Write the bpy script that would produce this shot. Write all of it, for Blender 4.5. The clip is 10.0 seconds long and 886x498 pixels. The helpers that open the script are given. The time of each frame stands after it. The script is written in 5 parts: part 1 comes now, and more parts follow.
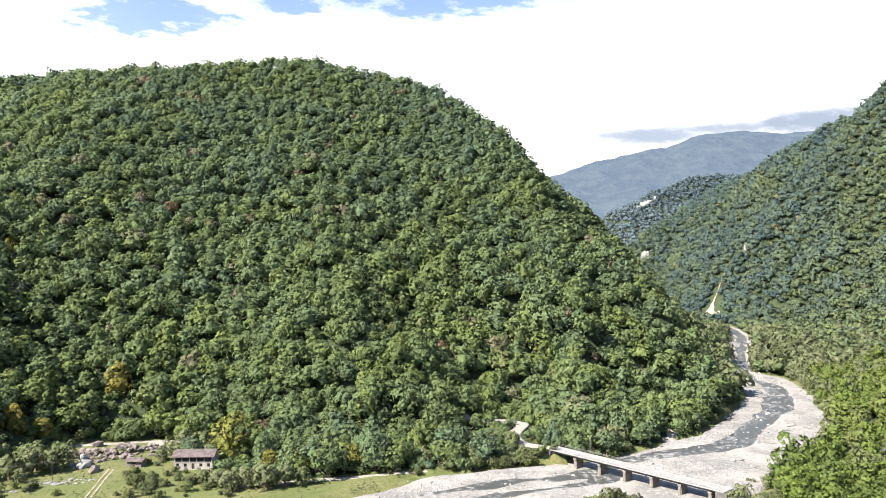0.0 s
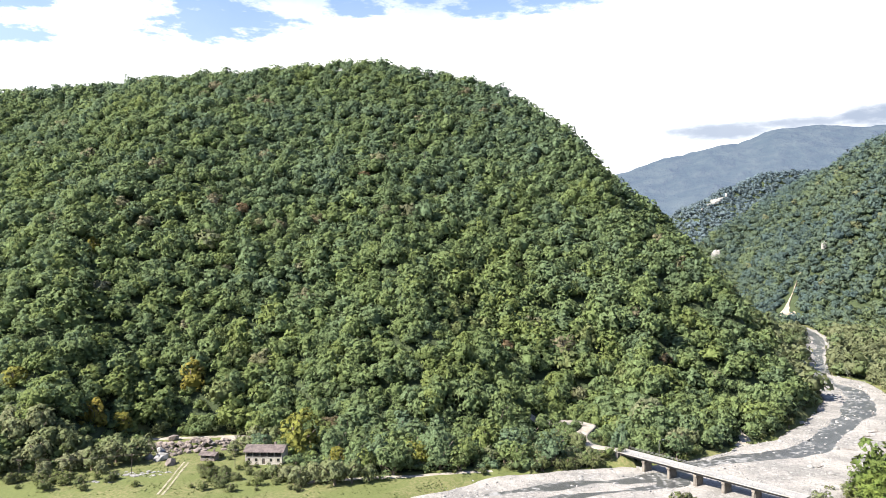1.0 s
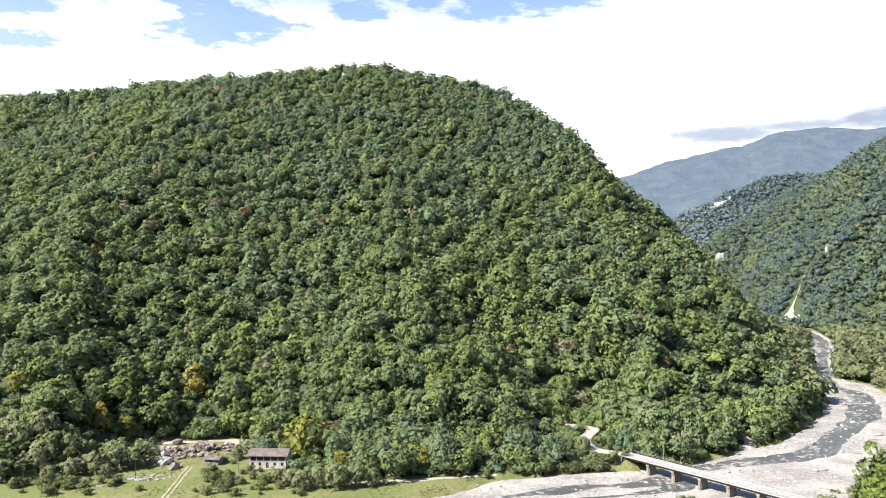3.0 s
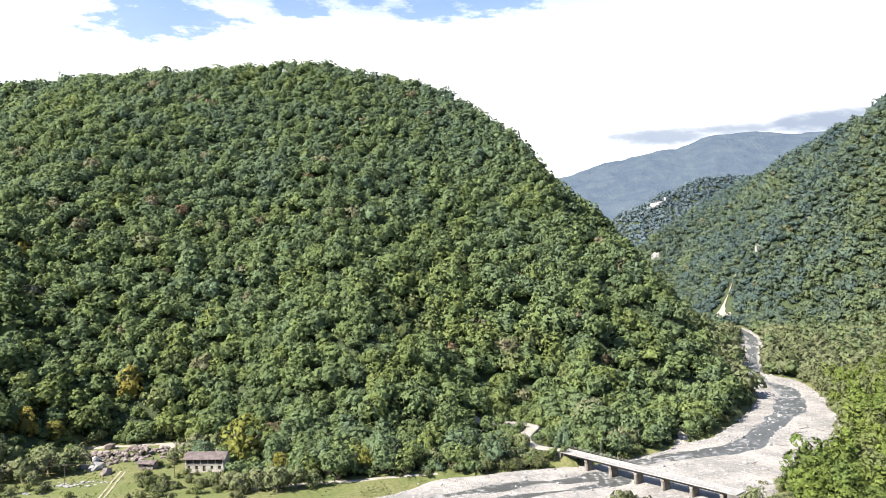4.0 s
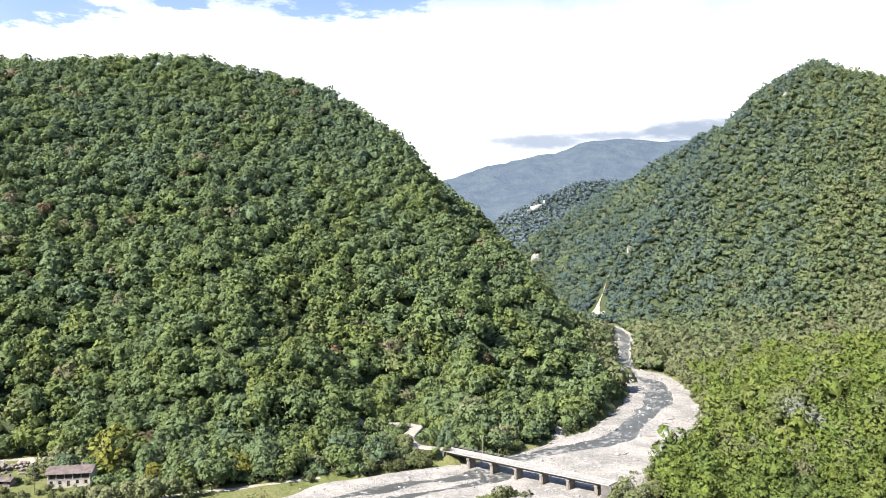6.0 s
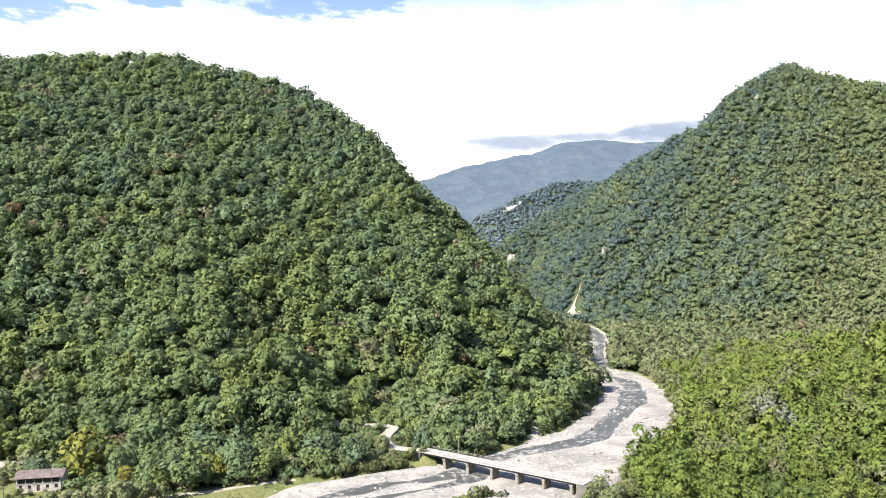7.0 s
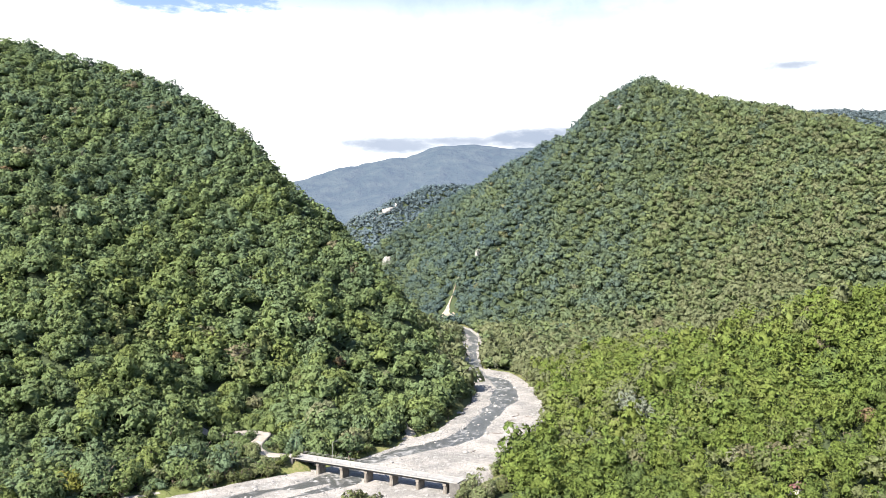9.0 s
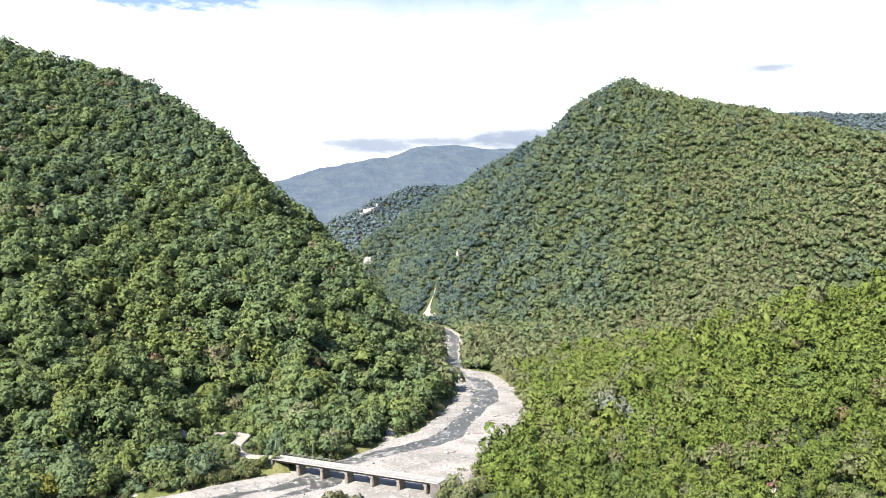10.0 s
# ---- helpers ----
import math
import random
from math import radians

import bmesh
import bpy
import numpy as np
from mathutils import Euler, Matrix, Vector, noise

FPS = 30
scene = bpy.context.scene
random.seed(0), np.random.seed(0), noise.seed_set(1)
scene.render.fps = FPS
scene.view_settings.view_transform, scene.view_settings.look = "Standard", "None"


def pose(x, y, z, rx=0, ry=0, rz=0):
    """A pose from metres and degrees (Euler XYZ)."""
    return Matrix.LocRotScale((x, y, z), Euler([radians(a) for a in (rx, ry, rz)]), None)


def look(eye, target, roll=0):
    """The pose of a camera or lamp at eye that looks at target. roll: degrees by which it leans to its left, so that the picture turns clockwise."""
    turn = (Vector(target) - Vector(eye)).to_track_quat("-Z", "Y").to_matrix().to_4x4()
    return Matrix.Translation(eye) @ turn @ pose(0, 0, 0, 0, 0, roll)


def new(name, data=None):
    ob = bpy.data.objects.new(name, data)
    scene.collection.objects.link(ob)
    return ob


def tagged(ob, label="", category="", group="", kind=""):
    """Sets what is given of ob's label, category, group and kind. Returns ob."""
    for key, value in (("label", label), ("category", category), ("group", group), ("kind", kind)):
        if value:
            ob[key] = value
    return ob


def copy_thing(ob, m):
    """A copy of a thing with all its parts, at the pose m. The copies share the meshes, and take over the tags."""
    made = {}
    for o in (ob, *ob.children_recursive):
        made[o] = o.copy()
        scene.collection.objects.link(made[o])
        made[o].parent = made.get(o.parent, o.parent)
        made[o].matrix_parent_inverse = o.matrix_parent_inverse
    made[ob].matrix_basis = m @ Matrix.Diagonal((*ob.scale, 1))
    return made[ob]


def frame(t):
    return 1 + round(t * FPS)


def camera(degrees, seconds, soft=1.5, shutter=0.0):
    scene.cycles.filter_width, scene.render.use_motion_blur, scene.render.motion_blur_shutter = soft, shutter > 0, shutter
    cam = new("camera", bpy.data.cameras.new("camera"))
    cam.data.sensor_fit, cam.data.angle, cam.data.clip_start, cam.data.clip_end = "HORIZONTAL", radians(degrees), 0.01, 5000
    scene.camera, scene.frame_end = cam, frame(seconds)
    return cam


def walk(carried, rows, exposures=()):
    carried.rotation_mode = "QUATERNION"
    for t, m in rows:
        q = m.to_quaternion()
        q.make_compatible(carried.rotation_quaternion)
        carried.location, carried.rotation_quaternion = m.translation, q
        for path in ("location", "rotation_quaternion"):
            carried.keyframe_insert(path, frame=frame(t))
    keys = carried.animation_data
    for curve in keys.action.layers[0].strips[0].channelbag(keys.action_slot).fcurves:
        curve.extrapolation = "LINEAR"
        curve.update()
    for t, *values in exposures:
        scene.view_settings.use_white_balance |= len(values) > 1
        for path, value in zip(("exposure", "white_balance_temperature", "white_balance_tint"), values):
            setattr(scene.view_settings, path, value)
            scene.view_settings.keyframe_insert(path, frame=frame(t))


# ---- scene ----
cam = camera(60.7, 10.0, soft=0.9)
EYE, ARM = 85.0, 2.0   # height of the eye over the river; the camera swings on an arm this long
# seconds, yaw to the left, pitch up, roll
ROWS = [
    (0, 0.00, 0.00, 0.00),
    (0.5, 2.96, -0.01, -0.12),
    (1, 4.86, -0.03, -0.17),
    (1.5, 6.15, 0.00, -0.20),
    (2, 7.01, 0.18, -0.23),
    (2.5, 6.28, 0.26, -0.27),
    (4, 0.72, 0.17, -0.20),
    (4.5, -2.91, 0.29, -0.17),
    (5, -5.50, 0.28, -0.17),
    (5.5, -7.28, 0.25, -0.16),
    (7, -9.80, 0.27, -0.17),
    (7.5, -12.73, 0.38, -0.15),
    (8, -16.08, 0.41, -0.14),
    (8.5, -17.95, 0.40, -0.15),
    (9, -19.20, 0.41, -0.12),
    (9.5, -20.04, 0.44, -0.10),
    (10, -20.63, 0.44, -0.06),
]


def stand(yaw, pitch, roll):
    a = radians(yaw)
    return pose(-ARM * math.sin(a), ARM * math.cos(a) - ARM, EYE, 90 + pitch, 0, yaw) @ pose(0, 0, 0, 0, 0, roll)


walk(cam, [(t, stand(*r)) for t, *r in ROWS], [(0.0, 1.8)])

# ---- sky, sun ----
SUN_AZ, SUN_EL = radians(-121), radians(44)   # azimuth from +y towards +x
sun_way = Vector((math.sin(SUN_AZ) * math.cos(SUN_EL), math.cos(SUN_AZ) * math.cos(SUN_EL), math.sin(SUN_EL)))
sun = new("sun", bpy.data.lights.new("sun", "SUN"))
sun.data.energy, sun.data.angle, sun.data.color = 4.5, radians(0.6), (1.0, 0.935, 0.83)
sun.matrix_world = look(sun_way * 100, (0, 0, 0))


class Graph:
    """Short hand for node trees."""

    def __init__(self, tree):
        self.t = tree
        tree.nodes.clear()

    def add(self, kind, *ins):
        n = self.t.nodes.new(kind)
        for k, v in enumerate(ins):
            if v is not None:
                self.put(n.inputs[k], v)
        return n

    def put(self, sock, v):
        if isinstance(v, bpy.types.NodeSocket):
            self.t.links.new(v, sock)
        else:
            sock.default_value = v

    def math(self, op, a, b=0.0, c=0.0, clamp=False):
        n = self.add("ShaderNodeMath")
        n.operation, n.use_clamp = op, clamp
        for k, v in enumerate((a, b, c)):
            self.put(n.inputs[k], v)
        return n.outputs[0]

    def mix(self, fac, a, b, blend="MIX"):
        n = self.add("ShaderNodeMix")
        n.data_type, n.blend_type = "RGBA", blend
        self.put(n.inputs[0], fac)
        for k, v in ((6, a), (7, b)):
            self.put(n.inputs[k], (*v, 1) if isinstance(v, tuple) and len(v) == 3 else v)
        return n.outputs[2]

    def noise(self, vec, scale, detail=4.0, rough=0.55, out=0):
        n = self.add("ShaderNodeTexNoise")
        if vec is not None:
            self.put(n.inputs["Vector"], vec)
        n.inputs["Scale"].default_value, n.inputs["Detail"].default_value, n.inputs["Roughness"].default_value = scale, detail, rough
        return n.outputs[out]

    def step(self, v, lo, hi):
        n = self.add("ShaderNodeMapRange")
        n.interpolation_type = "SMOOTHSTEP"
        for k, x in enumerate((v, lo, hi)):
            self.put(n.inputs[k], x)
        return n.outputs[0]


def make_sky():
    world = bpy.data.worlds.new("sky")
    scene.world = world
    world.use_nodes = True
    g = Graph(world.node_tree)
    way = g.add("ShaderNodeTexCoord").outputs["Generated"]
    sky = g.add("ShaderNodeTexSky")
    sky.sky_type, sky.sun_disc, sky.sun_elevation, sky.sun_rotation = "NISHITA", False, SUN_EL, SUN_AZ
    sky.air_density, sky.dust_density = 1.3, 0.6
    blue = g.mix(1.0, sky.outputs[0], (0.052, 0.054, 0.066), "MULTIPLY")
    sep = g.add("ShaderNodeSeparateXYZ", way)
    x, y, z = sep.outputs
    az = g.math("MULTIPLY", g.math("ARCTAN2", x, y), 57.2958)
    el = g.math("MULTIPLY", g.math("ARCSINE", z), 57.2958)
    drawn = g.add("ShaderNodeCombineXYZ", g.math("MULTIPLY", az, 0.16), g.math("MULTIPLY", el, 0.5), 0.0).outputs[0]
    wob = g.math("SUBTRACT", g.noise(drawn, 1.0, 8.0, 0.65), 0.5)
    wob2 = g.math("SUBTRACT", g.noise(drawn, 2.7, 6.0, 0.65), 0.5)

    def spot(a, e, ra, re, amp=2.6, soft=0.6):
        """A ragged oval of the sky around azimuth a and height e, in degrees: 1 inside, 0 outside."""
        u = g.math("DIVIDE", g.math("SUBTRACT", az, a), ra)
        v = g.math("DIVIDE", g.math("SUBTRACT", el, e), re)
        d = g.math("SQRT", g.math("ADD", g.math("MULTIPLY", u, u), g.math("MULTIPLY", v, v)))
        d = g.math("ADD", d, g.math("MULTIPLY", g.math("ADD", wob, wob2), amp))
        return g.step(d, 1.0 + soft / 2, 1.0 - soft / 2)

    # broken bright cloud over the whole sky, thinner high up, with ragged blue gaps
    flat = g.add("ShaderNodeCombineXYZ", g.math("DIVIDE", x, g.math("ADD", z, 0.35)), g.math("DIVIDE", y, g.math("ADD", z, 0.35)), 0.0).outputs[0]
    cover = g.step(g.noise(flat, 1.3, 8.0, 0.6), 0.5, 0.66)
    cover = g.math("MAXIMUM", cover, g.step(z, 0.36, 0.24))
    # clear blue behind the camera, where the sun stands
    cover = g.math("MULTIPLY", cover, g.step(y, -0.35, 0.1))
    gap = 0.0
    for a, e, ra, re in GAPS:
        gap = g.math("MAXIMUM", gap, spot(a, e, ra, re))
    cover = g.math("MULTIPLY", cover, g.math("SUBTRACT", 1.0, g.math("MULTIPLY", gap, 0.88)))
    puff = g.noise(way, 14.0, 7.0, 0.6)
    white = g.mix(g.step(puff, 0.3, 0.62), (0.40, 0.415, 0.44), (0.52, 0.52, 0.52))
    grey = 0.0
    for a, e, ra, re, much in GREYS:
        grey = g.math("MAXIMUM", grey, g.math("MULTIPLY", spot(a, e, ra, re, 1.5, 1.3), much))
    white = g.mix(g.math("MULTIPLY", grey, 0.9), white, (0.15, 0.175, 0.22))
    back = g.add("ShaderNodeBackground", g.mix(cover, blue, white), 1.0)
    g.add("ShaderNodeOutputWorld", back.outputs[0])


# azimuth, height and half widths in degrees: blue gaps, then grey cloud and how dense it is
GAPS = [(-21.5, 16.3, 4.4, 1.7), (-26.5, 18.6, 4.5, 1.6), (-11.5, 17.6, 2.2, 0.8), (0.5, 18.9, 7.5, 1.5), (-34.5, 14.0, 3.0, 0.6), (-36, 17, 4, 1.5), (-6, 18.4, 1.6, 0.7)]
GREYS = [(15.5, 8.25, 4.0, 0.55, 1.0), (21.0, 8.5, 4.5, 0.5, 1.0), (26.0, 8.6, 5.0, 0.8, 1.1), (29.8, 16.9, 3.2, 1.0, 0.4), (43.7, 12.8, 2.2, 0.4, 1.0)]
make_sky()

# ---- materials ----


def material(name):
    m = bpy.data.materials.new(name)
    m.use_nodes = True
    return m, Graph(m.node_tree)


def finish(m, g, colour, rough=0.85, bump=None, strength=0.5, dist=0.1, metal=0.0, spec=0.3, trans=None):
    b = g.add("ShaderNodeBsdfPrincipled")
    g.put(b.inputs["Base Color"], (*colour, 1) if isinstance(colour, tuple) else colour)
    g.put(b.inputs["Roughness"], rough)
    g.put(b.inputs["Metallic"], metal)
    g.put(b.inputs["Specular IOR Level"], spec)
    if bump is not None:
        n = g.add("ShaderNodeBump")
        n.inputs["Strength"].default_value, n.inputs["Distance"].default_value = strength, dist
        g.put(n.inputs["Height"], bump)
        g.put(b.inputs["Normal"], n.outputs[0])
    out = b.outputs[0]
    if trans is not None:
        tr = g.add("ShaderNodeBsdfTranslucent")
        g.put(tr.inputs[0], colour)
        mx = g.add("ShaderNodeMixShader", trans, out, tr.outputs[0])
        out = mx.outputs[0]
    g.add("ShaderNodeOutputMaterial", out)
    return m


def place(g):
    return g.add("ShaderNodeNewGeometry").outputs["Position"]


def ramp(g, fac, *stops):
    n = g.add("ShaderNodeValToRGB", fac)
    r = n.color_ramp
    for k, (p, c) in enumerate(stops):
        e = r.elements[k] if k < 2 else r.elements.new(p)
        e.position, e.color = p, (*c, 1)
    return n.outputs[0]


def leaf_material(name, *stops, trans=0.38, fine=2.2):
    """Leaves: each tree has its own tint; leaf clumps differ a little from one another."""
    m, g = material(name)
    attr = g.add("ShaderNodeAttribute")
    attr.attribute_name = "tint"
    tint = attr.outputs["Fac"]
    own = g.add("ShaderNodeObjectInfo").outputs["Random"]
    val = g.math("ADD", tint, g.math("MULTIPLY", g.math("MULTIPLY_ADD", own, 0.6, 0.33), g.math("LESS_THAN", tint, 0.001)))
    isle = g.add("ShaderNodeNewGeometry").outputs["Random Per Island"]
    col = ramp(g, val, *stops)
    hue = g.add("ShaderNodeHueSaturation")
    g.put(hue.inputs["Hue"], g.math("ADD", 0.493, g.math("MULTIPLY", isle, 0.014)))
    # leaf texture within a clump
    grain = g.noise(place(g), fine, 3.0, 0.6)
    speck = g.math("MULTIPLY", g.step(grain, 0.34, 0.66), 0.4)
    g.put(hue.inputs["Value"], g.math("ADD", 0.6, g.math("ADD", speck, g.math("MULTIPLY", isle, 0.28))))
    g.put(hue.inputs["Color"], col)
    # clumps face outward from the bough that carries them
    facing = g.add("ShaderNodeAttribute")
    facing.attribute_name = "outward"
    turn = g.add("ShaderNodeVectorTransform", facing.outputs["Vector"])
    turn.vector_type, turn.convert_from, turn.convert_to = "NORMAL", "OBJECT", "WORLD"
    rough = g.add("ShaderNodeBump")
    rough.inputs["Strength"].default_value, rough.inputs["Distance"].default_value = 0.85, 0.5
    g.put(rough.inputs["Height"], grain)
    g.put(rough.inputs["Normal"], turn.outputs[0])
    b = g.add("ShaderNodeBsdfPrincipled", hue.outputs[0])
    b.inputs["Roughness"].default_value, b.inputs["Specular IOR Level"].default_value = 0.65, 0.08
    tr = g.add("ShaderNodeBsdfTranslucent", hue.outputs[0])
    g.put(b.inputs["Normal"], rough.outputs[0])
    g.put(tr.inputs["Normal"], turn.outputs[0])
    g.add("ShaderNodeOutputMaterial", g.add("ShaderNodeMixShader", trans, b.outputs[0], tr.outputs[0]).outputs[0])
    return m


LEAF = leaf_material("leaves", (0.0, (0.098, 0.142, 0.118)), (1.0, (0.235, 0.210, 0.136)), (0.2, (0.118, 0.172, 0.118)), (0.4, (0.146, 0.206, 0.118)),
                     (0.6, (0.168, 0.226, 0.104)), (0.8, (0.186, 0.242, 0.096)), (0.93, (0.205, 0.252, 0.086)), (0.955, (0.215, 0.232, 0.135)), (0.98, (0.228, 0.220, 0.138)))
YOUNG_LEAF = leaf_material("young_leaves", (0.0, (0.065, 0.097, 0.069)), (1.0, (0.217, 0.182, 0.124)), (0.2, (0.088, 0.130, 0.064)), (0.45, (0.129, 0.178, 0.055)), (0.7, (0.164, 0.218, 0.052)), (0.86, (0.186, 0.225, 0.066)),
                           (0.94, (0.176, 0.198, 0.102)))
# haze over the farther hills is put into these paler, bluer leaf colours
HAZED_HILL_LEAF = leaf_material("hazed_farther_leaves", (0.0, (0.123, 0.182, 0.201)), (1.0, (0.266, 0.274, 0.169)), (0.25, (0.148, 0.213, 0.195)), (0.55, (0.192, 0.252, 0.164)), (0.85, (0.242, 0.298, 0.137)), trans=0.6, fine=0.8)
HAZED_FAR_LEAF = leaf_material("hazed_distant_leaves", (0.0, (0.147, 0.203, 0.231)), (1.0, (0.190, 0.235, 0.252)), (0.5, (0.164, 0.211, 0.231)))
WILLOW_LEAF = leaf_material("willow_leaves", (0.0, (0.216, 0.246, 0.125)), (1.0, (0.269, 0.281, 0.163)), (0.5, (0.204, 0.239, 0.113)))
GOLD_LEAF = leaf_material("golden_leaves", (0.0, (0.280, 0.262, 0.062)), (1.0, (0.314, 0.257, 0.060)), (0.5, (0.244, 0.257, 0.066)))
RUSSET_LEAF = leaf_material("russet_leaves", (0.0, (0.230, 0.197, 0.103)), (1.0, (0.244, 0.163, 0.097)), (0.5, (0.207, 0.206, 0.124)))
PALE_LEAF = leaf_material("pale_leaves", (0.0, (0.240, 0.250, 0.150)), (1.0, (0.270, 0.270, 0.140)), (0.5, (0.230, 0.245, 0.165)))
SILVER_LEAF = leaf_material("silvery_leaves", (0.0, (0.252, 0.284, 0.221)), (1.0, (0.311, 0.344, 0.279)), (0.5, (0.235, 0.267, 0.197)))
BUSH_LEAF = leaf_material("bush_leaves", (0.0, (0.12, 0.17, 0.06)), (1.0, (0.17, 0.20, 0.07)), (0.5, (0.15, 0.17, 0.08)))


def ground_material():
    """Grass in the open; brown leaf litter and low growth under the trees."""
    m, g = material("ground_cover")
    p = place(g)
    attr = g.add("ShaderNodeAttribute")
    attr.attribute_name = "open"
    big, fine = g.noise(p, 0.05, 6.0, 0.6), g.noise(p, 0.9, 6.0, 0.65)
    grass = g.mix(g.step(big, 0.42, 0.6), (0.108, 0.124, 0.040), (0.172, 0.158, 0.074))
    grass = g.mix(g.step(fine, 0.35, 0.7), (0.090, 0.108, 0.033), grass)
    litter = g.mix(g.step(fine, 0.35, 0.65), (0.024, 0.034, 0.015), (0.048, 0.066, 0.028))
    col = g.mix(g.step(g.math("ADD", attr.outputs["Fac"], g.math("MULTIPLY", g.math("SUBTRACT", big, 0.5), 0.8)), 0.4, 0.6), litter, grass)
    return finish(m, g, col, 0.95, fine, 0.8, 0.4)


def gravel_material():
    """Pale river stones: patches of finer and coarser gravel, each stone its own grey."""
    m, g = material("river_gravel")
    p = place(g)
    big, mid = g.noise(p, 0.045, 6.0, 0.62), g.noise(p, 0.5, 6.0, 0.65)
    grey = []
    for scale in (0.8, 2.3):
        vor = g.add("ShaderNodeTexVoronoi")
        g.put(vor.inputs["Vector"], p)
        vor.inputs["Scale"].default_value = scale
        grey.append((g.add("ShaderNodeSeparateColor", vor.outputs["Color"]).outputs[0], vor.outputs["Distance"]))
    col = g.mix(g.step(big, 0.38, 0.62), (0.200, 0.191, 0.180), (0.318, 0.295, 0.272))
    dark = g.math("MULTIPLY", g.step(mid, 0.5, 0.7), 0.62)
    col = g.mix(dark, col, (0.10, 0.098, 0.095))
    col = g.mix(g.math("MULTIPLY", g.step(grey[0][0], 0.7, 1.0), 0.55), col, (0.36, 0.35, 0.335))
    col = g.mix(g.math("MULTIPLY", g.step(grey[1][0], 0.35, 0.0), 0.32), col, (0.09, 0.088, 0.085))
    up = g.math("SUBTRACT", g.math("ADD", mid, grey[0][0]), g.math("ADD", grey[0][1], grey[1][1]))
    return finish(m, g, col, 0.9, up, 0.75, 0.3)


def water_material():
    m, g = material("river_water")
    p = place(g)
    a, b = g.noise(p, 0.35, 6.0, 0.72), g.noise(p, 0.06, 4.0, 0.6)
    foam = g.step(g.math("ADD", a, g.math("MULTIPLY", g.math("SUBTRACT", b, 0.5), 0.5)), 0.5, 0.66)
    col = g.mix(g.math("MULTIPLY", foam, 0.8), (0.060, 0.062, 0.060), (0.29, 0.285, 0.28))
    return finish(m, g, col, g.math("ADD", 0.28, g.math("MULTIPLY", foam, 0.5)), g.noise(p, 1.2, 5.0, 0.6), 0.7, 0.3, spec=0.4)


def mountain_material():
    """Forest behind miles of air; its haze is put in as blue emission."""
    m, g = material("far_forest_with_haze")
    p = place(g)
    n = g.noise(p, 0.012, 8.0, 0.62)
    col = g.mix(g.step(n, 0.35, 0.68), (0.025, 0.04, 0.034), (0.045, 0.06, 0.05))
    b = g.add("ShaderNodeBsdfPrincipled", col)
    b.inputs["Roughness"].default_value = 1.0
    b.inputs["Specular IOR Level"].default_value = 0.0
    n2 = g.add("ShaderNodeBump")
    n2.inputs["Strength"].default_value, n2.inputs["Distance"].default_value = 1.0, 40.0
    g.put(n2.inputs["Height"], n)
    g.put(b.inputs["Normal"], n2.outputs[0])
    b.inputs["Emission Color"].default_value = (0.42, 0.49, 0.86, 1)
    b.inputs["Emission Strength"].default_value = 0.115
    g.add("ShaderNodeOutputMaterial", b.outputs[0])
    return m


MOUNTAIN = mountain_material()
GROUND, GRAVEL, WATER = ground_material(), gravel_material(), water_material()


def speckled(name, a, b, scale=0.6, rough=0.9, strength=0.5, dist=0.1):
    m, g = material(name)
    p = place(g)
    n1, n2 = g.noise(p, scale, 6.0, 0.6), g.noise(p, scale * 7, 4.0, 0.6)
    col = g.mix(g.step(n1, 0.35, 0.65), a, b)
    col = g.mix(g.math("MULTIPLY", g.step(n2, 0.45, 0.75), 0.35), col, tuple(0.55 * v for v in a))
    return finish(m, g, col, rough, n2, strength, dist)


BARK = speckled("bark", (0.12, 0.09, 0.065), (0.2, 0.17, 0.14), 1.2)
PIER = speckled("brown_stained_concrete", (0.13, 0.115, 0.10), (0.21, 0.19, 0.165), 0.6)
CONCRETE = speckled("weathered_concrete", (0.23, 0.22, 0.205), (0.30, 0.288, 0.27), 0.5)
# darker concrete for below the bridge deck, with shade put into the colour
DARK_CONCRETE = speckled("dark_concrete", (0.085, 0.08, 0.075), (0.13, 0.122, 0.115), 0.5)
WHITEWASH = speckled("stained_whitewash", (0.312, 0.281, 0.244), (0.450, 0.419, 0.375), 0.8)
ROOF_SHEET = speckled("rusty_roof_sheets", (0.085, 0.068, 0.066), (0.15, 0.122, 0.115), 0.7)
RED_ROOF = speckled("red_roof_paint", (0.19, 0.09, 0.085), (0.25, 0.13, 0.125), 0.7)
DARK_WOOD = speckled("dark_weathered_wood", (0.07, 0.055, 0.045), (0.12, 0.10, 0.085), 2.0)
GLASS_DARK = finish(*material("dark_window_glass"), (0.015, 0.017, 0.02), 0.15, spec=0.5)
LIMESTONE = speckled("pale_limestone", (0.27, 0.26, 0.245), (0.37, 0.355, 0.33), 0.12, dist=0.6)
OCHRE = speckled("ochre_earth_scar", (0.25, 0.205, 0.160), (0.35, 0.295, 0.235), 0.25, dist=0.6)
RUBBLE = speckled("brown_rubble", (0.115, 0.095, 0.085), (0.225, 0.19, 0.172), 0.4, dist=0.3)
STONE = speckled("grey_river_stone", (0.19, 0.185, 0.178), (0.29, 0.28, 0.27), 0.5, dist=0.2)
DIRT = speckled("pale_dirt_road", (0.25, 0.222, 0.185), (0.33, 0.30, 0.262), 0.25)
TRACK = speckled("worn_grassy_track", (0.172, 0.163, 0.092), (0.299, 0.270, 0.207), 0.6)
DECK = speckled("pale_worn_asphalt", (0.24, 0.232, 0.225), (0.30, 0.292, 0.28), 0.3)
STEEL = speckled("painted_steel", (0.16, 0.16, 0.16), (0.22, 0.215, 0.21), 1.0, rough=0.6)
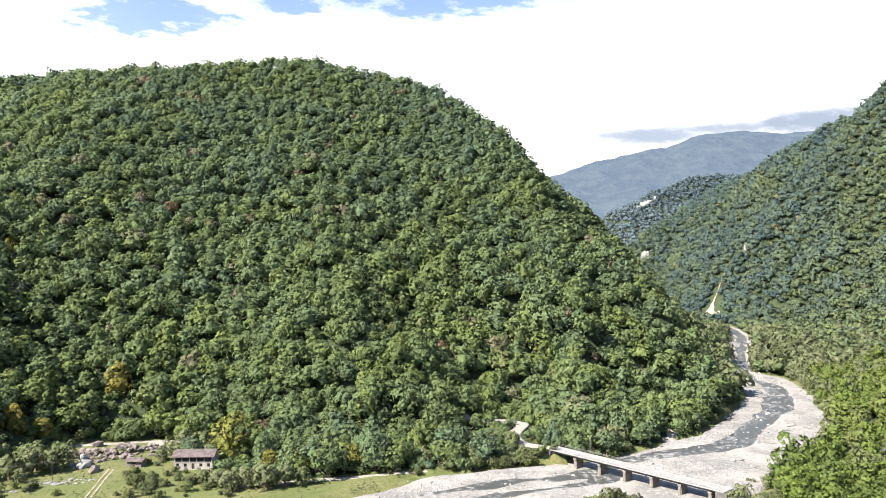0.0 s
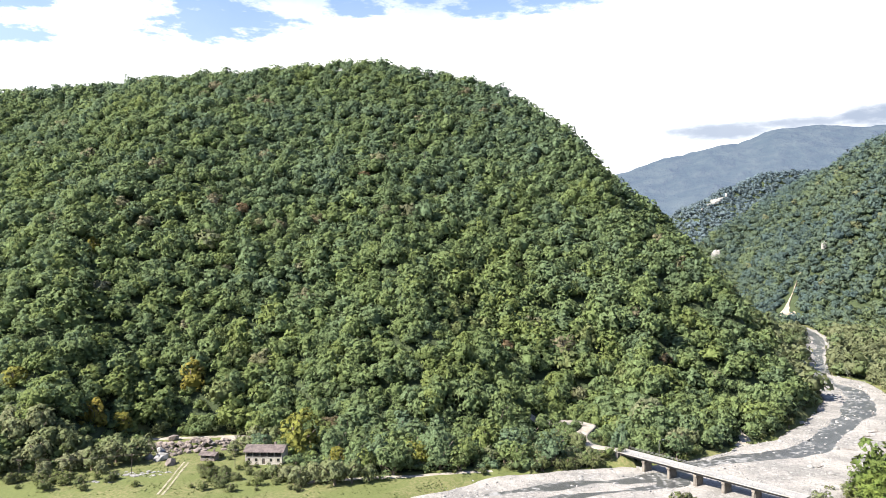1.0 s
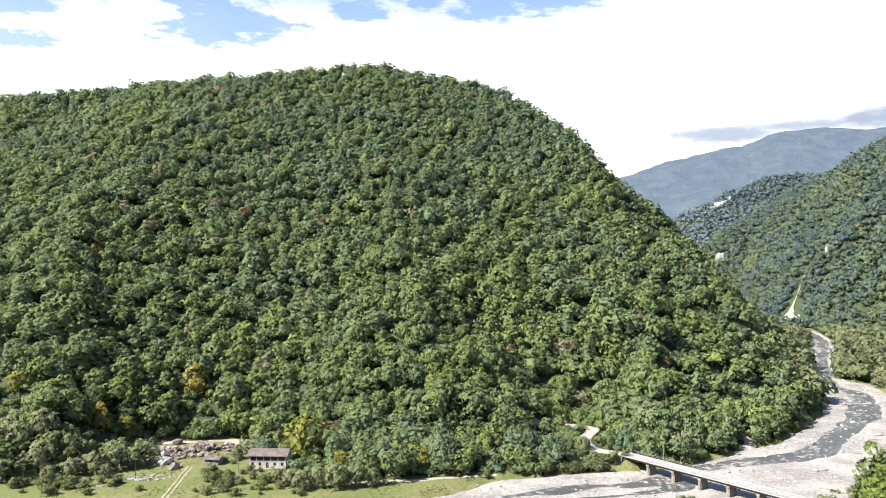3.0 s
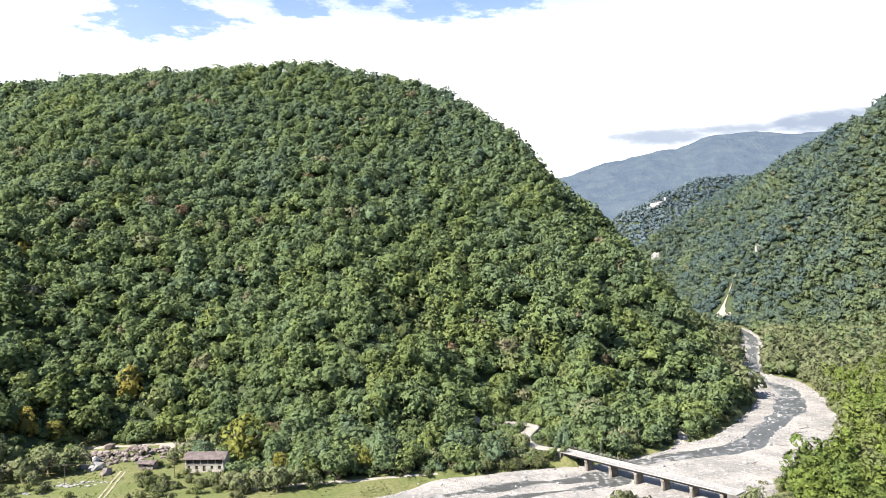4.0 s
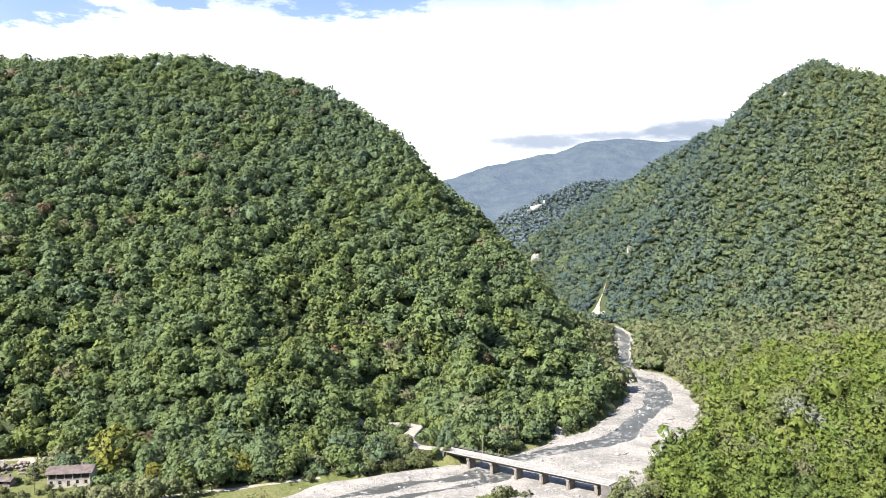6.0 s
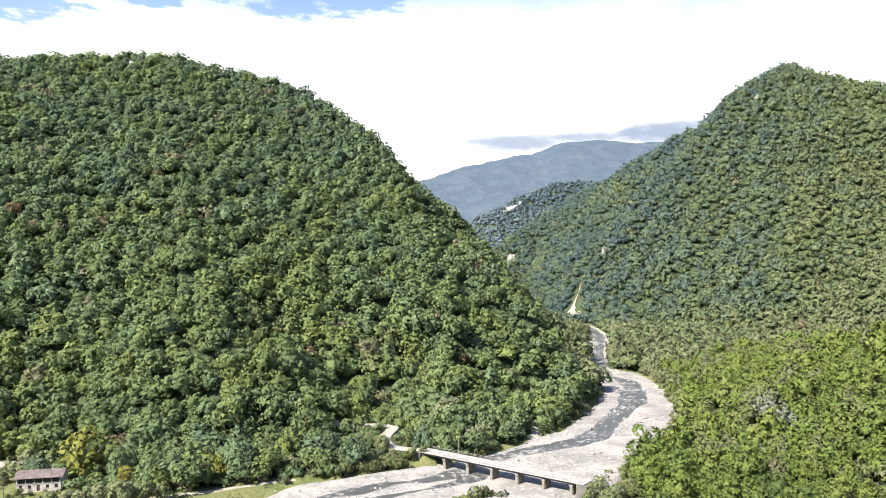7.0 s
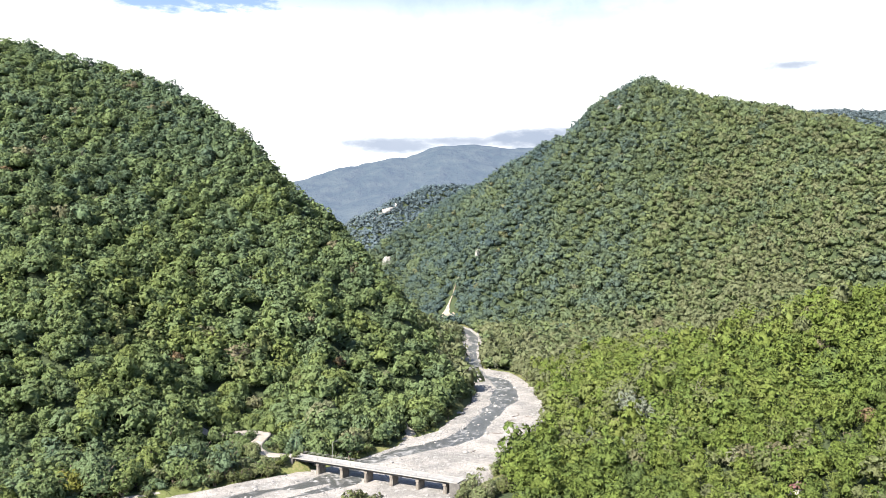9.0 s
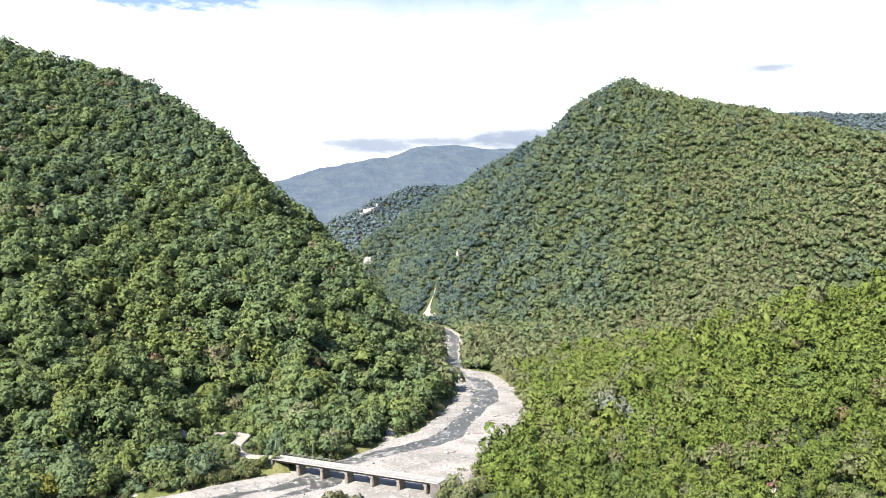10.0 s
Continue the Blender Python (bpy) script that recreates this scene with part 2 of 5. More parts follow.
DRIFT = speckled("bleached_driftwood", (0.14, 0.12, 0.10), (0.24, 0.21, 0.19), 1.0)

# ---- the lie of the land ----


def lattice(x, y, seed):
    n = np.sin(x * 127.1 + y * 311.7 + seed * 74.7) * 43758.5453
    return n - np.floor(n)


def vnoise(x, y, seed=0):
    """Smooth value noise, 0 to 1."""
    xi, yi = np.floor(x), np.floor(y)
    u, v = x - xi, y - yi
    u, v = u * u * (3 - 2 * u), v * v * (3 - 2 * v)
    a, b = lattice(xi, yi, seed), lattice(xi + 1, yi, seed)
    c, d = lattice(xi, yi + 1, seed), lattice(xi + 1, yi + 1, seed)
    return (a * (1 - u) + b * u) * (1 - v) + (c * (1 - u) + d * u) * v


def fbm(x, y, size, seed=0, octaves=4):
    out, amp = 0.0, 0.5
    for k in range(octaves):
        out = out + amp * (vnoise(x / size, y / size, seed + k) - 0.5)
        size, amp = size / 2.03, amp / 2
    return out * 2


LEFT_BANK = [(-120, 165), (-60, 225), (-13, 276), (20, 290), (44, 297), (64, 304), (89, 323), (124, 355), (152, 397), (178, 444), (196, 509), (230, 615), (282, 742), (300, 830)]
RIGHT_BANK = [(0, 110), (50, 180), (85, 240), (105, 262), (132, 286), (170, 332), (194, 382), (214, 442), (224, 496), (214, 527), (248, 610), (292, 713), (312, 830)]
STREAM = [(-100, 175, 2), (-30, 246, 2.2), (22, 275, 2.2), (40, 280, 2.6), (57, 287, 4), (72, 302, 4), (91, 313, 6.5), (115, 323, 7.8), (133, 339, 7.8), (155, 371, 7.8), (178, 405, 8.5), (196, 440, 7.8),
          (203, 465, 6.5), (203, 490, 3.5), (206, 517, 4), (222, 563, 4), (240, 610, 4.4), (286, 727, 4.8), (306, 830, 4.8)]

BRAID = [(-70, 188, 0.8), (-5, 247, 1.0), (28, 264, 1.2), (50, 273, 1.0), (66, 284, 1.4), (76, 298, 2.0)]


def inside(x, y, poly):
    x, y = np.asarray(x, float), np.asarray(y, float)
    out = np.zeros(x.shape, bool)
    for (ax, ay), (bx, by) in zip(poly, poly[1:] + poly[:1]):
        if ay != by:
            out ^= ((ay > y) != (by > y)) & (x < (bx - ax) * (y - ay) / (by - ay) + ax)
    return out


def near_line(x, y, line):
    """The least distance from points to a polyline."""
    best = np.full(np.shape(x), 1e9)
    for (ax, ay), (bx, by) in zip(line, line[1:]):
        ux, uy = bx - ax, by - ay
        s = np.clip(((x - ax) * ux + (y - ay) * uy) / (ux * ux + uy * uy), 0, 1)
        best = np.minimum(best, np.hypot(x - ax - s * ux, y - ay - s * uy))
    return best


VALLEY = LEFT_BANK + RIGHT_BANK[::-1]
MEADOW = [(-230, 120), (-200, 262), (-166, 274), (-152, 300), (-160, 326), (-118, 333), (-108, 322), (-106, 296), (-86, 283), (-64, 276), (-38, 276), (-14, 284), (0, 288), (0, 120)]
GLADE = [(188, 346), (192, 331), (187, 310), (184, 297), (179, 272), (172, 269), (173, 285), (174, 297), (179, 318), (180, 329), (184, 342)]
FLOOR = [(-230, 120), (-200, 262), (-166, 274), (-158, 332), (-118, 342), (-85, 324), (-40, 314), (0, 322), (20, 348), (22, 374), (46, 376), (62, 352), (100, 352), (116, 380), (126, 374), (90, 318), (64, 300),
         (0, 288), (0, 120)]


APPROACH = [(9, 352, 6), (20, 352, 9), (30, 351.5, 9), (36, 346, 6), (34.5, 338, 5.5), (31.5, 329, 5), (31, 318, 5), (34, 309.5, 5), (43.6, 304.2, 5.2)]


# crests of the hills: plan, height, rounding of the crest, fall to the front and to the back, which lies that way
RIDGES = [
    dict(line=[(-900, 500, 176.0), (-650, 590, 206.0), (-478, 642, 215.2), (-335, 672, 240.4), (-245, 677, 238.2), (-126, 688, 279.4), (-52, 674, 276.8), (-3, 650, 219.6), (22, 644, 193.0), (46, 638, 163.0), (94, 623, 118), (134, 605, 62.0), (157, 589, 24.0), (168, 574, 4.0)], soft=18, front=0.68, back=1.25, away=(0.82, 0.57)),
    dict(line=[(-2, 585, 141), (47, 548, 113), (83, 513, 89), (114, 482, 65), (128, 457, 47), (135, 440, 32), (138, 418, 17), (142, 400, 7)],
         soft=6, front=0.66, back=1.7, away=(0.9, 0.43)),
    dict(line=[(94, 622, 102), (122, 603, 72), (150, 586, 46), (178, 570, 25), (196, 562, 13), (205, 560, 5)], soft=10, front=0.75, back=0.8, away=(0.8, 0.6)),
    dict(line=[(760, 300, 150), (700, 566, 202), (712, 702, 239), (709, 815, 275), (677, 892, 304), (642, 954, 330), (612, 976, 316), (577, 1006, 272), (541, 1048, 248),
               (503, 1112, 216), (457, 1195, 184), (406, 1224, 148), (357, 1229, 117), (327, 1206, 101), (338, 1099, 30)], soft=14, front=0.62, back=1.05, away=(-0.95, 0.3)),
    dict(line=[(1500, 1700, 300), (908, 1894, 290), (790, 1905, 267), (686, 1890, 263), (611, 1865, 254), (533, 1840, 222), (458, 1810, 182), (394, 1790, 144), (350, 1770, 90)], soft=20, front=0.6, back=0.6, away=(0, 1)),
    dict(line=[(1532, 1715, 466), (1638, 1615, 464), (1714, 1534, 456), (1900, 1300, 440), (2000, 800, 420)], soft=60, front=0.5, back=0.5, away=(0, 1)),
    dict(line=[(360, -100, 90), (335, 150, 76), (311, 252, 64), (299, 295, 51), (295, 353, 38), (301, 448, 21)], soft=30, front=0.5, back=0.4, away=(0.8, 0.6)),
]
FAR = dict(line=[(-900, 3700, 60), (53, 3900, 171), (316, 3887, 313), (602, 3853, 455), (859, 3907, 549), (1144, 3937, 625), (1411, 3956, 694), (1674, 3852, 682),
                 (1955, 3717, 660), (2346, 3484, 645), (3000, 2900, 720), (3600, 2000, 600)], soft=120, front=0.5, back=0.5, away=(0, 1))


def ridge(x, y, line, soft, front, back, away):
    out = np.full(np.shape(x), -1e4)
    for (ax, ay, az), (bx, by, bz) in zip(line, line[1:]):
        ux, uy = bx - ax, by - ay
        n = ux * ux + uy * uy
        s = np.clip(((x - ax) * ux + (y - ay) * uy) / n, 0, 1)
        dx, dy = x - ax - s * ux, y - ay - s * uy
        d = np.sqrt(dx * dx + dy * dy + soft * soft) - soft
        side = np.clip(0.5 + 0.9 * (dx * away[0] + dy * away[1]) / np.maximum(np.hypot(dx, dy), 1e-3), 0, 1)
        out = np.maximum(out, az + s * (bz - az) - d * (front + (back - front) * side))
    return out


def smax(a, b, k):
    h = np.clip(0.5 + 0.5 * (a - b) / k, 0, 1)
    return b + (a - b) * h + k * h * (1 - h)


def height(x, y):
    """The height of the ground over the river at the bridge."""
    x, y = np.asarray(x, float), np.asarray(y, float)
    r = np.hypot(x, y)
    z = np.clip(y - 700, 0, 4000) * 0.02 + 0.0 * x
    hills = np.full(np.shape(x), -1e4)
    for q in RIDGES:
        hills = smax(hills, ridge(x, y, **q), 10.0)
    rough = 15 * fbm(x, y, 120, 3, 4) + 4 * fbm(x, y, 28, 9, 2)
    hills = hills + rough * np.clip(hills / 70, 0, 1)
    gully = near_line(x, y, [(96, 560), (128, 520), (148, 486), (160, 456), (168, 432)])
    hills = hills - 15 * np.exp(-(gully / 11) ** 2) * np.clip(hills / 25, 0, 1)
    # spurs and gullies run down from the farther hill's top
    far = near_line(x, y, [q[:2] for q in RIDGES[3]["line"]])
    fan = np.arctan2(y - 1010, x - 690) * 17 + 5 * fbm(x, y, 260, 71, 3)
    hills = hills + np.where((x > 150) & (r < 1400) & (y > 400), 13 * (np.abs(np.sin(fan)) - 0.75) * np.clip(far / 130 - 0.15, 0, 1) * np.clip(hills / 60, 0, 1), 0)
    z = smax(z, hills, 14.0) + 0.2
    z = z + 0.9 * fbm(x, y, 40, 5, 3)
    # the river has cut its bed into the valley floor
    bank = np.minimum(5.1, 5.1 - 0.75 * (near_line(x, y, [q[:2] for q in APPROACH]) - 3.6))
    off = np.where(inside(x, y, VALLEY), 0.0, near_line(x, y, VALLEY + VALLEY[:1]))
    z = np.where(r < 1000, np.minimum(z, -1.8 + np.clip(y - 700, 0, 4000) * 0.02 + 1.7 * np.clip(off - 1, 0, None)), z)
    edge = np.where(inside(x, y, FLOOR), 0.0, near_line(x, y, FLOOR + FLOOR[:1]))
    z = np.where(r < 1000, np.minimum(z, np.maximum(0.9 + 0.3 * fbm(x, y, 9, 6, 2) + 0.7 * edge, np.where(off > 2, bank, -9))), z)
    z = np.where((r < 1000) & (off > 2), np.maximum(z, bank), z)
    # the hill on which the camera stands
    fall = 0.62 - 0.5 * np.clip(-y / 40, 0, 1)
    return smax(z, 83.2 - fall * np.clip(r - 3, 0, None), 2.0)


def mesh_of(name, verts, faces, mats, smooth=True):
    """A mesh from arrays; all faces have the same number of corners."""
    verts, faces = np.asarray(verts, np.float32), np.asarray(faces, np.int32)
    me = bpy.data.meshes.new(name)
    me.vertices.add(len(verts))
    me.vertices.foreach_set("co", verts.ravel())
    me.loops.add(faces.size)
    me.loops.foreach_set("vertex_index", faces.ravel())
    me.polygons.add(len(faces))
    me.polygons.foreach_set("loop_start", np.arange(0, faces.size, faces.shape[1], dtype=np.int32))
    me.polygons.foreach_set("use_smooth", np.full(len(faces), smooth))
    for m in mats:
        me.materials.append(m)
    me.update(calc_edges=True)
    return me


def grid_faces(rows, cols, closed=False):
    i = np.arange(rows - 1)[:, None] * cols
    j = np.arange(cols if closed else cols - 1)[None]
    k = (j + 1) % cols
    return np.stack([i + j, i + k, i + cols + k, i + cols + j], -1).reshape(-1, 4)


def make_ground():
    az = np.radians(np.concatenate([np.arange(-45, 62, 0.6), np.arange(62, 315, 3.0)]))
    rad = np.concatenate([[0.01, 2, 4, 8, 15, 30], np.geomspace(50, 4950, 250)])
    a, r = np.meshgrid(az, rad)
    x, y = r * np.sin(a), r * np.cos(a)
    v = np.stack([x, y, height(x, y)], -1).reshape(-1, 3)
    f = grid_faces(len(rad), len(az), True)[:, ::-1]
    me = mesh_of("ground", v, f, [GROUND])
    clear = np.clip(1 - np.where(inside(x, y, MEADOW), 0, near_line(x, y, MEADOW + MEADOW[:1])) / 12, 0, 1)
    clear = np.maximum(clear, np.clip(1 - near_line(x, y, VALLEY + VALLEY[:1]) / 9, 0, 1))
    clear = np.maximum(clear, np.clip(1 - np.where(inside(x, y, GLADE), 0, near_line(x, y, GLADE + GLADE[:1])) / 6, 0, 1))
    me.attributes.new("open", "FLOAT", "POINT").data.foreach_set("value", clear.astype(np.float32).ravel())
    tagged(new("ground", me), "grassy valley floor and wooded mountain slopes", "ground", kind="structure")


make_ground()


def make_far_mountain():
    """The mountain that closes the valley, kilometres away."""
    u, w = np.linspace(0, 1, 200), np.linspace(0, 1, 90)
    a, r = np.meshgrid(np.radians(-8 + 56 * u), 2450 + 2400 * w)
    x, y = r * np.sin(a), r * np.cos(a)
    z = ridge(x, y, **FAR) + 70 * fbm(x, y, 700, 21, 6) - 40 * np.abs(fbm(x, y, 260, 33, 4))
    z = np.maximum(z, -5) - 60 * np.clip((2600 - r) / 150, 0, 1)
    v = np.stack([x, y, z], -1).reshape(-1, 3)
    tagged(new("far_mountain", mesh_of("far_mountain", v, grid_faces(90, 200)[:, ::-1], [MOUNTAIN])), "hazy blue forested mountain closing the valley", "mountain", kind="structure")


make_far_mountain()


def spline(pts, n):
    """n points evenly along a smooth line through pts (rows of any width)."""
    p = np.array(pts, float)
    q = np.vstack([2 * p[0] - p[1], p, 2 * p[-1] - p[-2]])
    out = []
    for k in range(len(p) - 1):
        t = np.linspace(0, 1, 24, endpoint=False)[:, None]
        a, b, c, d = q[k:k + 4]
        out.append(0.5 * (2 * b + (c - a) * t + (2 * a - 5 * b + 4 * c - d) * t * t + (3 * b - a - 3 * c + d) * t ** 3))
    o = np.vstack(out + [p[-1:]])
    s = np.concatenate([[0], np.cumsum(np.hypot(*np.diff(o[:, :2], axis=0).T))])
    return np.stack([np.interp(np.linspace(0, s[-1], n), s, o[:, k]) for k in range(o.shape[1])], -1)


STREAM_FINE, BRAID_FINE = spline(STREAM, 120), spline(BRAID, 40)


def shore(x, y, line):
    """How far points lie from the edge of a stream whose rows are x, y and width; negative in the water."""
    best = np.full(np.shape(x), 1e9)
    for (ax, ay, aw), (bx, by, bw) in zip(line, line[1:]):
        ux, uy = bx - ax, by - ay
        t = np.clip(((x - ax) * ux + (y - ay) * uy) / (ux * ux + uy * uy), 0, 1)
        best = np.minimum(best, np.hypot(x - ax - t * ux, y - ay - t * uy) - 0.75 * (aw + (bw - aw) * t))
    return best


def bed(x, y):
    d = np.minimum(shore(x, y, STREAM_FINE), shore(x, y, BRAID_FINE))
    return 0.3 + 0.6 * fbm(x, y, 17, 41, 4) + np.clip(y - 700, 0, None) * 0.02 - 0.9 * np.clip(0.42 - d / 6.0, 0, 1)


def make_river():
    n, m = 420, 48
    a, b = spline(LEFT_BANK, n), spline(RIGHT_BANK, n)
    w = np.linspace(0, 1, m)
    x = a[:, :1] * (1 - w) + b[:, :1] * w
    y = a[:, 1:] * (1 - w) + b[:, 1:] * w
    wave = 5 * fbm(x, y, 14, 77, 3) * (np.abs(w - 0.5) * 2) ** 4
    x, y = x + wave, y - 0.4 * wave
    z = bed(x, y)
    z[:, 0] = z[:, -1] = -2.5
    tagged(new("gravel_bed", mesh_of("gravel_bed", np.stack([x, y, z], -1).reshape(-1, 3), grid_faces(n, m), [GRAVEL])),
           "pale grey gravel and stone river bed with bars", "river bed", kind="structure")
    v, f = [], []
    for line, n, lift in ((STREAM, 300, 0.0), (BRAID, 80, 0.02)):
        s = spline(line, n)
        d = np.gradient(s[:, :2], axis=0)
        d /= np.hypot(*d.T)[:, None]
        w = np.linspace(-1, 1, 9)
        wide = 0.75 * s[:, 2:] + 3.0
        x, y = s[:, :1] + d[:, 1:] * w * wide, s[:, 1:2] - d[:, :1] * w * wide
        f.append(grid_faces(n, 9) + sum(len(q) for q in v))
        v.append(np.stack([x, y, lift + np.clip(y - 700, 0, None) * 0.02 + 0 * x], -1).reshape(-1, 3))
    tagged(new("water", mesh_of("water", np.vstack(v), np.vstack(f), [WATER])),
           "shallow grey river with white riffles among stones", "river", kind="structure")


make_river()

# ---- woods ----


def ball(level):
    """The points and triangles of a round ball."""
    bm = bmesh.new()
    bmesh.ops.create_icosphere(bm, subdivisions=level, radius=1.0)
    v, f = np.array([q.co[:] for q in bm.verts]), np.array([[q.index for q in t.verts] for t in bm.faces])
    bm.free()
    return v, f


BALLS = {k: ball(k) for k in (1, 2)}


def unit(v):
    return v / np.linalg.norm(v, axis=1)[:, None]


def crown(seed, lobes, leaves, leaf, tall=1.0, level=1, fray=0.2, heart=0.68, whole=0.5):
    """A spreading crown about 2 across on a stem that ends at 0: many small boughs heaped unevenly round a shaded heart, each bough
    covered above with leaf clumps. fray: how far clumps turn away from their bough; whole: how far they face out from the whole crown.
    Vertices, triangles and outward ways."""
    rng = np.random.default_rng(seed)
    mid = np.array((0.0, 0.0, 0.55 * tall))
    k = np.arange(lobes)
    up = 1 - 1.5 * (k + 0.5) / lobes
    turn = k * 2.4 + rng.uniform(-0.6, 0.6, lobes)
    side = np.sqrt(1 - up * up)
    # a few leaders reach out past the rest
    lead = 1 + 0.16 * np.sin(turn * 2 + rng.uniform(0, 6)) + 0.12 * np.sin(turn * 3 + rng.uniform(0, 6))
    reach = 0.68 * rng.uniform(0.72, 1.14, lobes) * lead
    c = mid + np.stack([np.cos(turn) * side * reach, np.sin(turn) * side * reach, up * reach * tall * 1.15 + rng.uniform(-0.07, 0.07, lobes)], -1)
    r = rng.uniform(0.72, 1.3, lobes) * (0.1 + 0.72 / math.sqrt(lobes))
    way, tri = BALLS[level]
    q = c - mid
    along = way @ q.T
    room = r ** 2 - (np.einsum("ij,ij->i", q, q) - along ** 2)
    hit = np.where(room > 0, along + np.sqrt(np.maximum(room, 0.0)), 0.0)
    out = np.maximum(hit.max(1), 0.5) * heart * rng.uniform(0.9, 1.08, len(way))
    core = mid + way * out[:, None] * (1, 1, 0.95)
    tri = tri[core[tri][:, :, 2].max(1) > 0.05 * tall]
    used, tri = np.unique(tri, return_inverse=True)
    tri = tri.reshape(-1, 3)
    verts, faces = [core[used]], [tri]
    outward = [unit(way[used] + rng.normal(scale=0.2, size=(len(used), 3)))]
    n = leaves * 4
    pick = rng.choice(lobes, n, p=r ** 2 / (r ** 2).sum())
    d = rng.normal(size=(n, 3))
    d[:, 2] += 0.75
    d = unit(d)
    p = c[pick] + d * r[pick][:, None] * rng.uniform(0.82, 1.15, (n, 1)) * (1, 1, 0.8)
    near = np.linalg.norm(p[:, None] - c[None], axis=2) / r[None]
    near[np.arange(n), pick] = 9
    ok = (near.min(1) > 0.8) & (p[:, 2] > 0.02)
    p, d = p[ok][:leaves], d[ok][:leaves]
    n = unit(d + rng.normal(scale=0.12 + fray, size=d.shape) + (0, 0, 0.2))
    u = unit(np.cross(n, rng.normal(size=n.shape)))
    v = np.cross(n, u)
    s = leaf * rng.uniform(0.6, 1.4, (len(p), 1))
    flat = np.stack([p + u * s, p - 0.6 * u * s + 0.75 * v * s, p - 0.55 * u * s - 0.8 * v * s], 1).reshape(-1, 3)
    verts.append(flat)
    faces.append(np.arange(len(flat)).reshape(-1, 3) + len(used))
    face = 1.4 * (1 - whole) * d + 1.4 * whole * unit(p - mid) + rng.normal(scale=fray, size=d.shape)
    outward.append(np.repeat(unit(face), 3, 0))
    return np.vstack(verts), np.vstack(faces), np.vstack(outward)


def set_outward(me, o):
    me.attributes.new("outward", "FLOAT_VECTOR", "POINT").data.foreach_set("vector", np.asarray(o, np.float32).ravel())


def scatter(x0, x1, y0, y1, gap, seed):
    rng = np.random.default_rng(seed)
    x, y = np.meshgrid(np.arange(x0, x1, gap), np.arange(y0, y1, gap * 0.87))
    x = x + (np.arange(x.shape[0]) % 2)[:, None] * gap / 2
    return (x + rng.uniform(-0.42, 0.42, x.shape) * gap).ravel(), (y + rng.uniform(-0.42, 0.42, y.shape) * gap).ravel()


def wood(name, label, x, y, size, protos, mat, seed, sink=0.0, vary=1.0):
    """One mesh of many crowns standing on the ground at x, y; size: half the width of each crown."""
    rng = np.random.default_rng(seed)
    z = height(x, y)
    which = rng.integers(0, len(protos), len(x))
    verts, faces, tints, outs, base = [], [], [], [], 0
    for k, (pv, pf, po) in enumerate(protos):
        i = np.where(which == k)[0]
        if not len(i):
            continue
        a = rng.uniform(0, 6.283, len(i))
        s = size[i] * (1 + vary * rng.uniform(-0.2, 0.25, len(i)))
        hs = s * rng.uniform(0.85, 1.2, len(i))
        stem = (0.22 * vary + vary * rng.uniform(-0.32, 0.42, len(i))) * s
        ca, sa = np.cos(a)[:, None], np.sin(a)[:, None]
        v = np.empty((len(i), len(pv), 3), np.float32)
        v[..., 0] = x[i][:, None] + (pv[:, 0] * ca - pv[:, 1] * sa) * s[:, None]
        v[..., 1] = y[i][:, None] + (pv[:, 0] * sa + pv[:, 1] * ca) * s[:, None]
        v[..., 2] = (z[i] + stem - sink)[:, None] + pv[:, 2] * hs[:, None]
        verts.append(v.reshape(-1, 3))
        o = np.empty((len(i), len(pv), 3), np.float32)
        o[..., 0], o[..., 1], o[..., 2] = po[:, 0] * ca - po[:, 1] * sa, po[:, 0] * sa + po[:, 1] * ca, po[:, 2]
        outs.append(o.reshape(-1, 3))
        faces.append((pf[None] + (base + np.arange(len(i)) * len(pv))[:, None, None]).reshape(-1, 3))
        # stands of one kind of tree grow together; up high the tone carries darker trees and haze
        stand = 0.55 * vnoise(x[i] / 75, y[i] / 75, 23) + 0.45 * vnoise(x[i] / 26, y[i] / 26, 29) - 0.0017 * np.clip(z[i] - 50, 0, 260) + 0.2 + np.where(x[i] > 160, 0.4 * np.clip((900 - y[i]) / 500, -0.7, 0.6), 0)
        # darker wood and haze toned into the farther hill's valley flank; bright young growth on the low apron beyond
        # the spur
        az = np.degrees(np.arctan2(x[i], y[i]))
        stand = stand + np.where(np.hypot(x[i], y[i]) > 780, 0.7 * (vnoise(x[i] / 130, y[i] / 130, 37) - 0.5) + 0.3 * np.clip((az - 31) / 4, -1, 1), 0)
        stand = stand + np.where((x[i] < 60) & (y[i] < 480), 0.22 * np.clip(1.4 - z[i] / 50, 0, 1), 0)
        stand = stand + np.where((y[i] > 470) & (y[i] < 760) & (x[i] > 222) & (z[i] < 22), 0.4, 0)
        stand = stand + np.where((az > 17) & (x[i] < 225) & (y[i] > 430), 0.35, 0)
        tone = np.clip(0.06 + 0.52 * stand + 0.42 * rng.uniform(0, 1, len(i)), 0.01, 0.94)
        tone = np.where(rng.random(len(i)) < 0.014, rng.uniform(0.95, 1, len(i)), tone)
        tints.append(np.repeat(tone, len(pv)))
        base += len(i) * len(pv)
    if not verts:
        return
    me = mesh_of(name, np.vstack(verts), np.vstack(faces), [mat], False)
    set_outward(me, np.vstack(outs))
    me.attributes.new("tint", "FLOAT", "POINT").data.foreach_set("value", np.concatenate(tints).astype(np.float32))
    tagged(new(name, me), label, "woodland", kind="stuff")


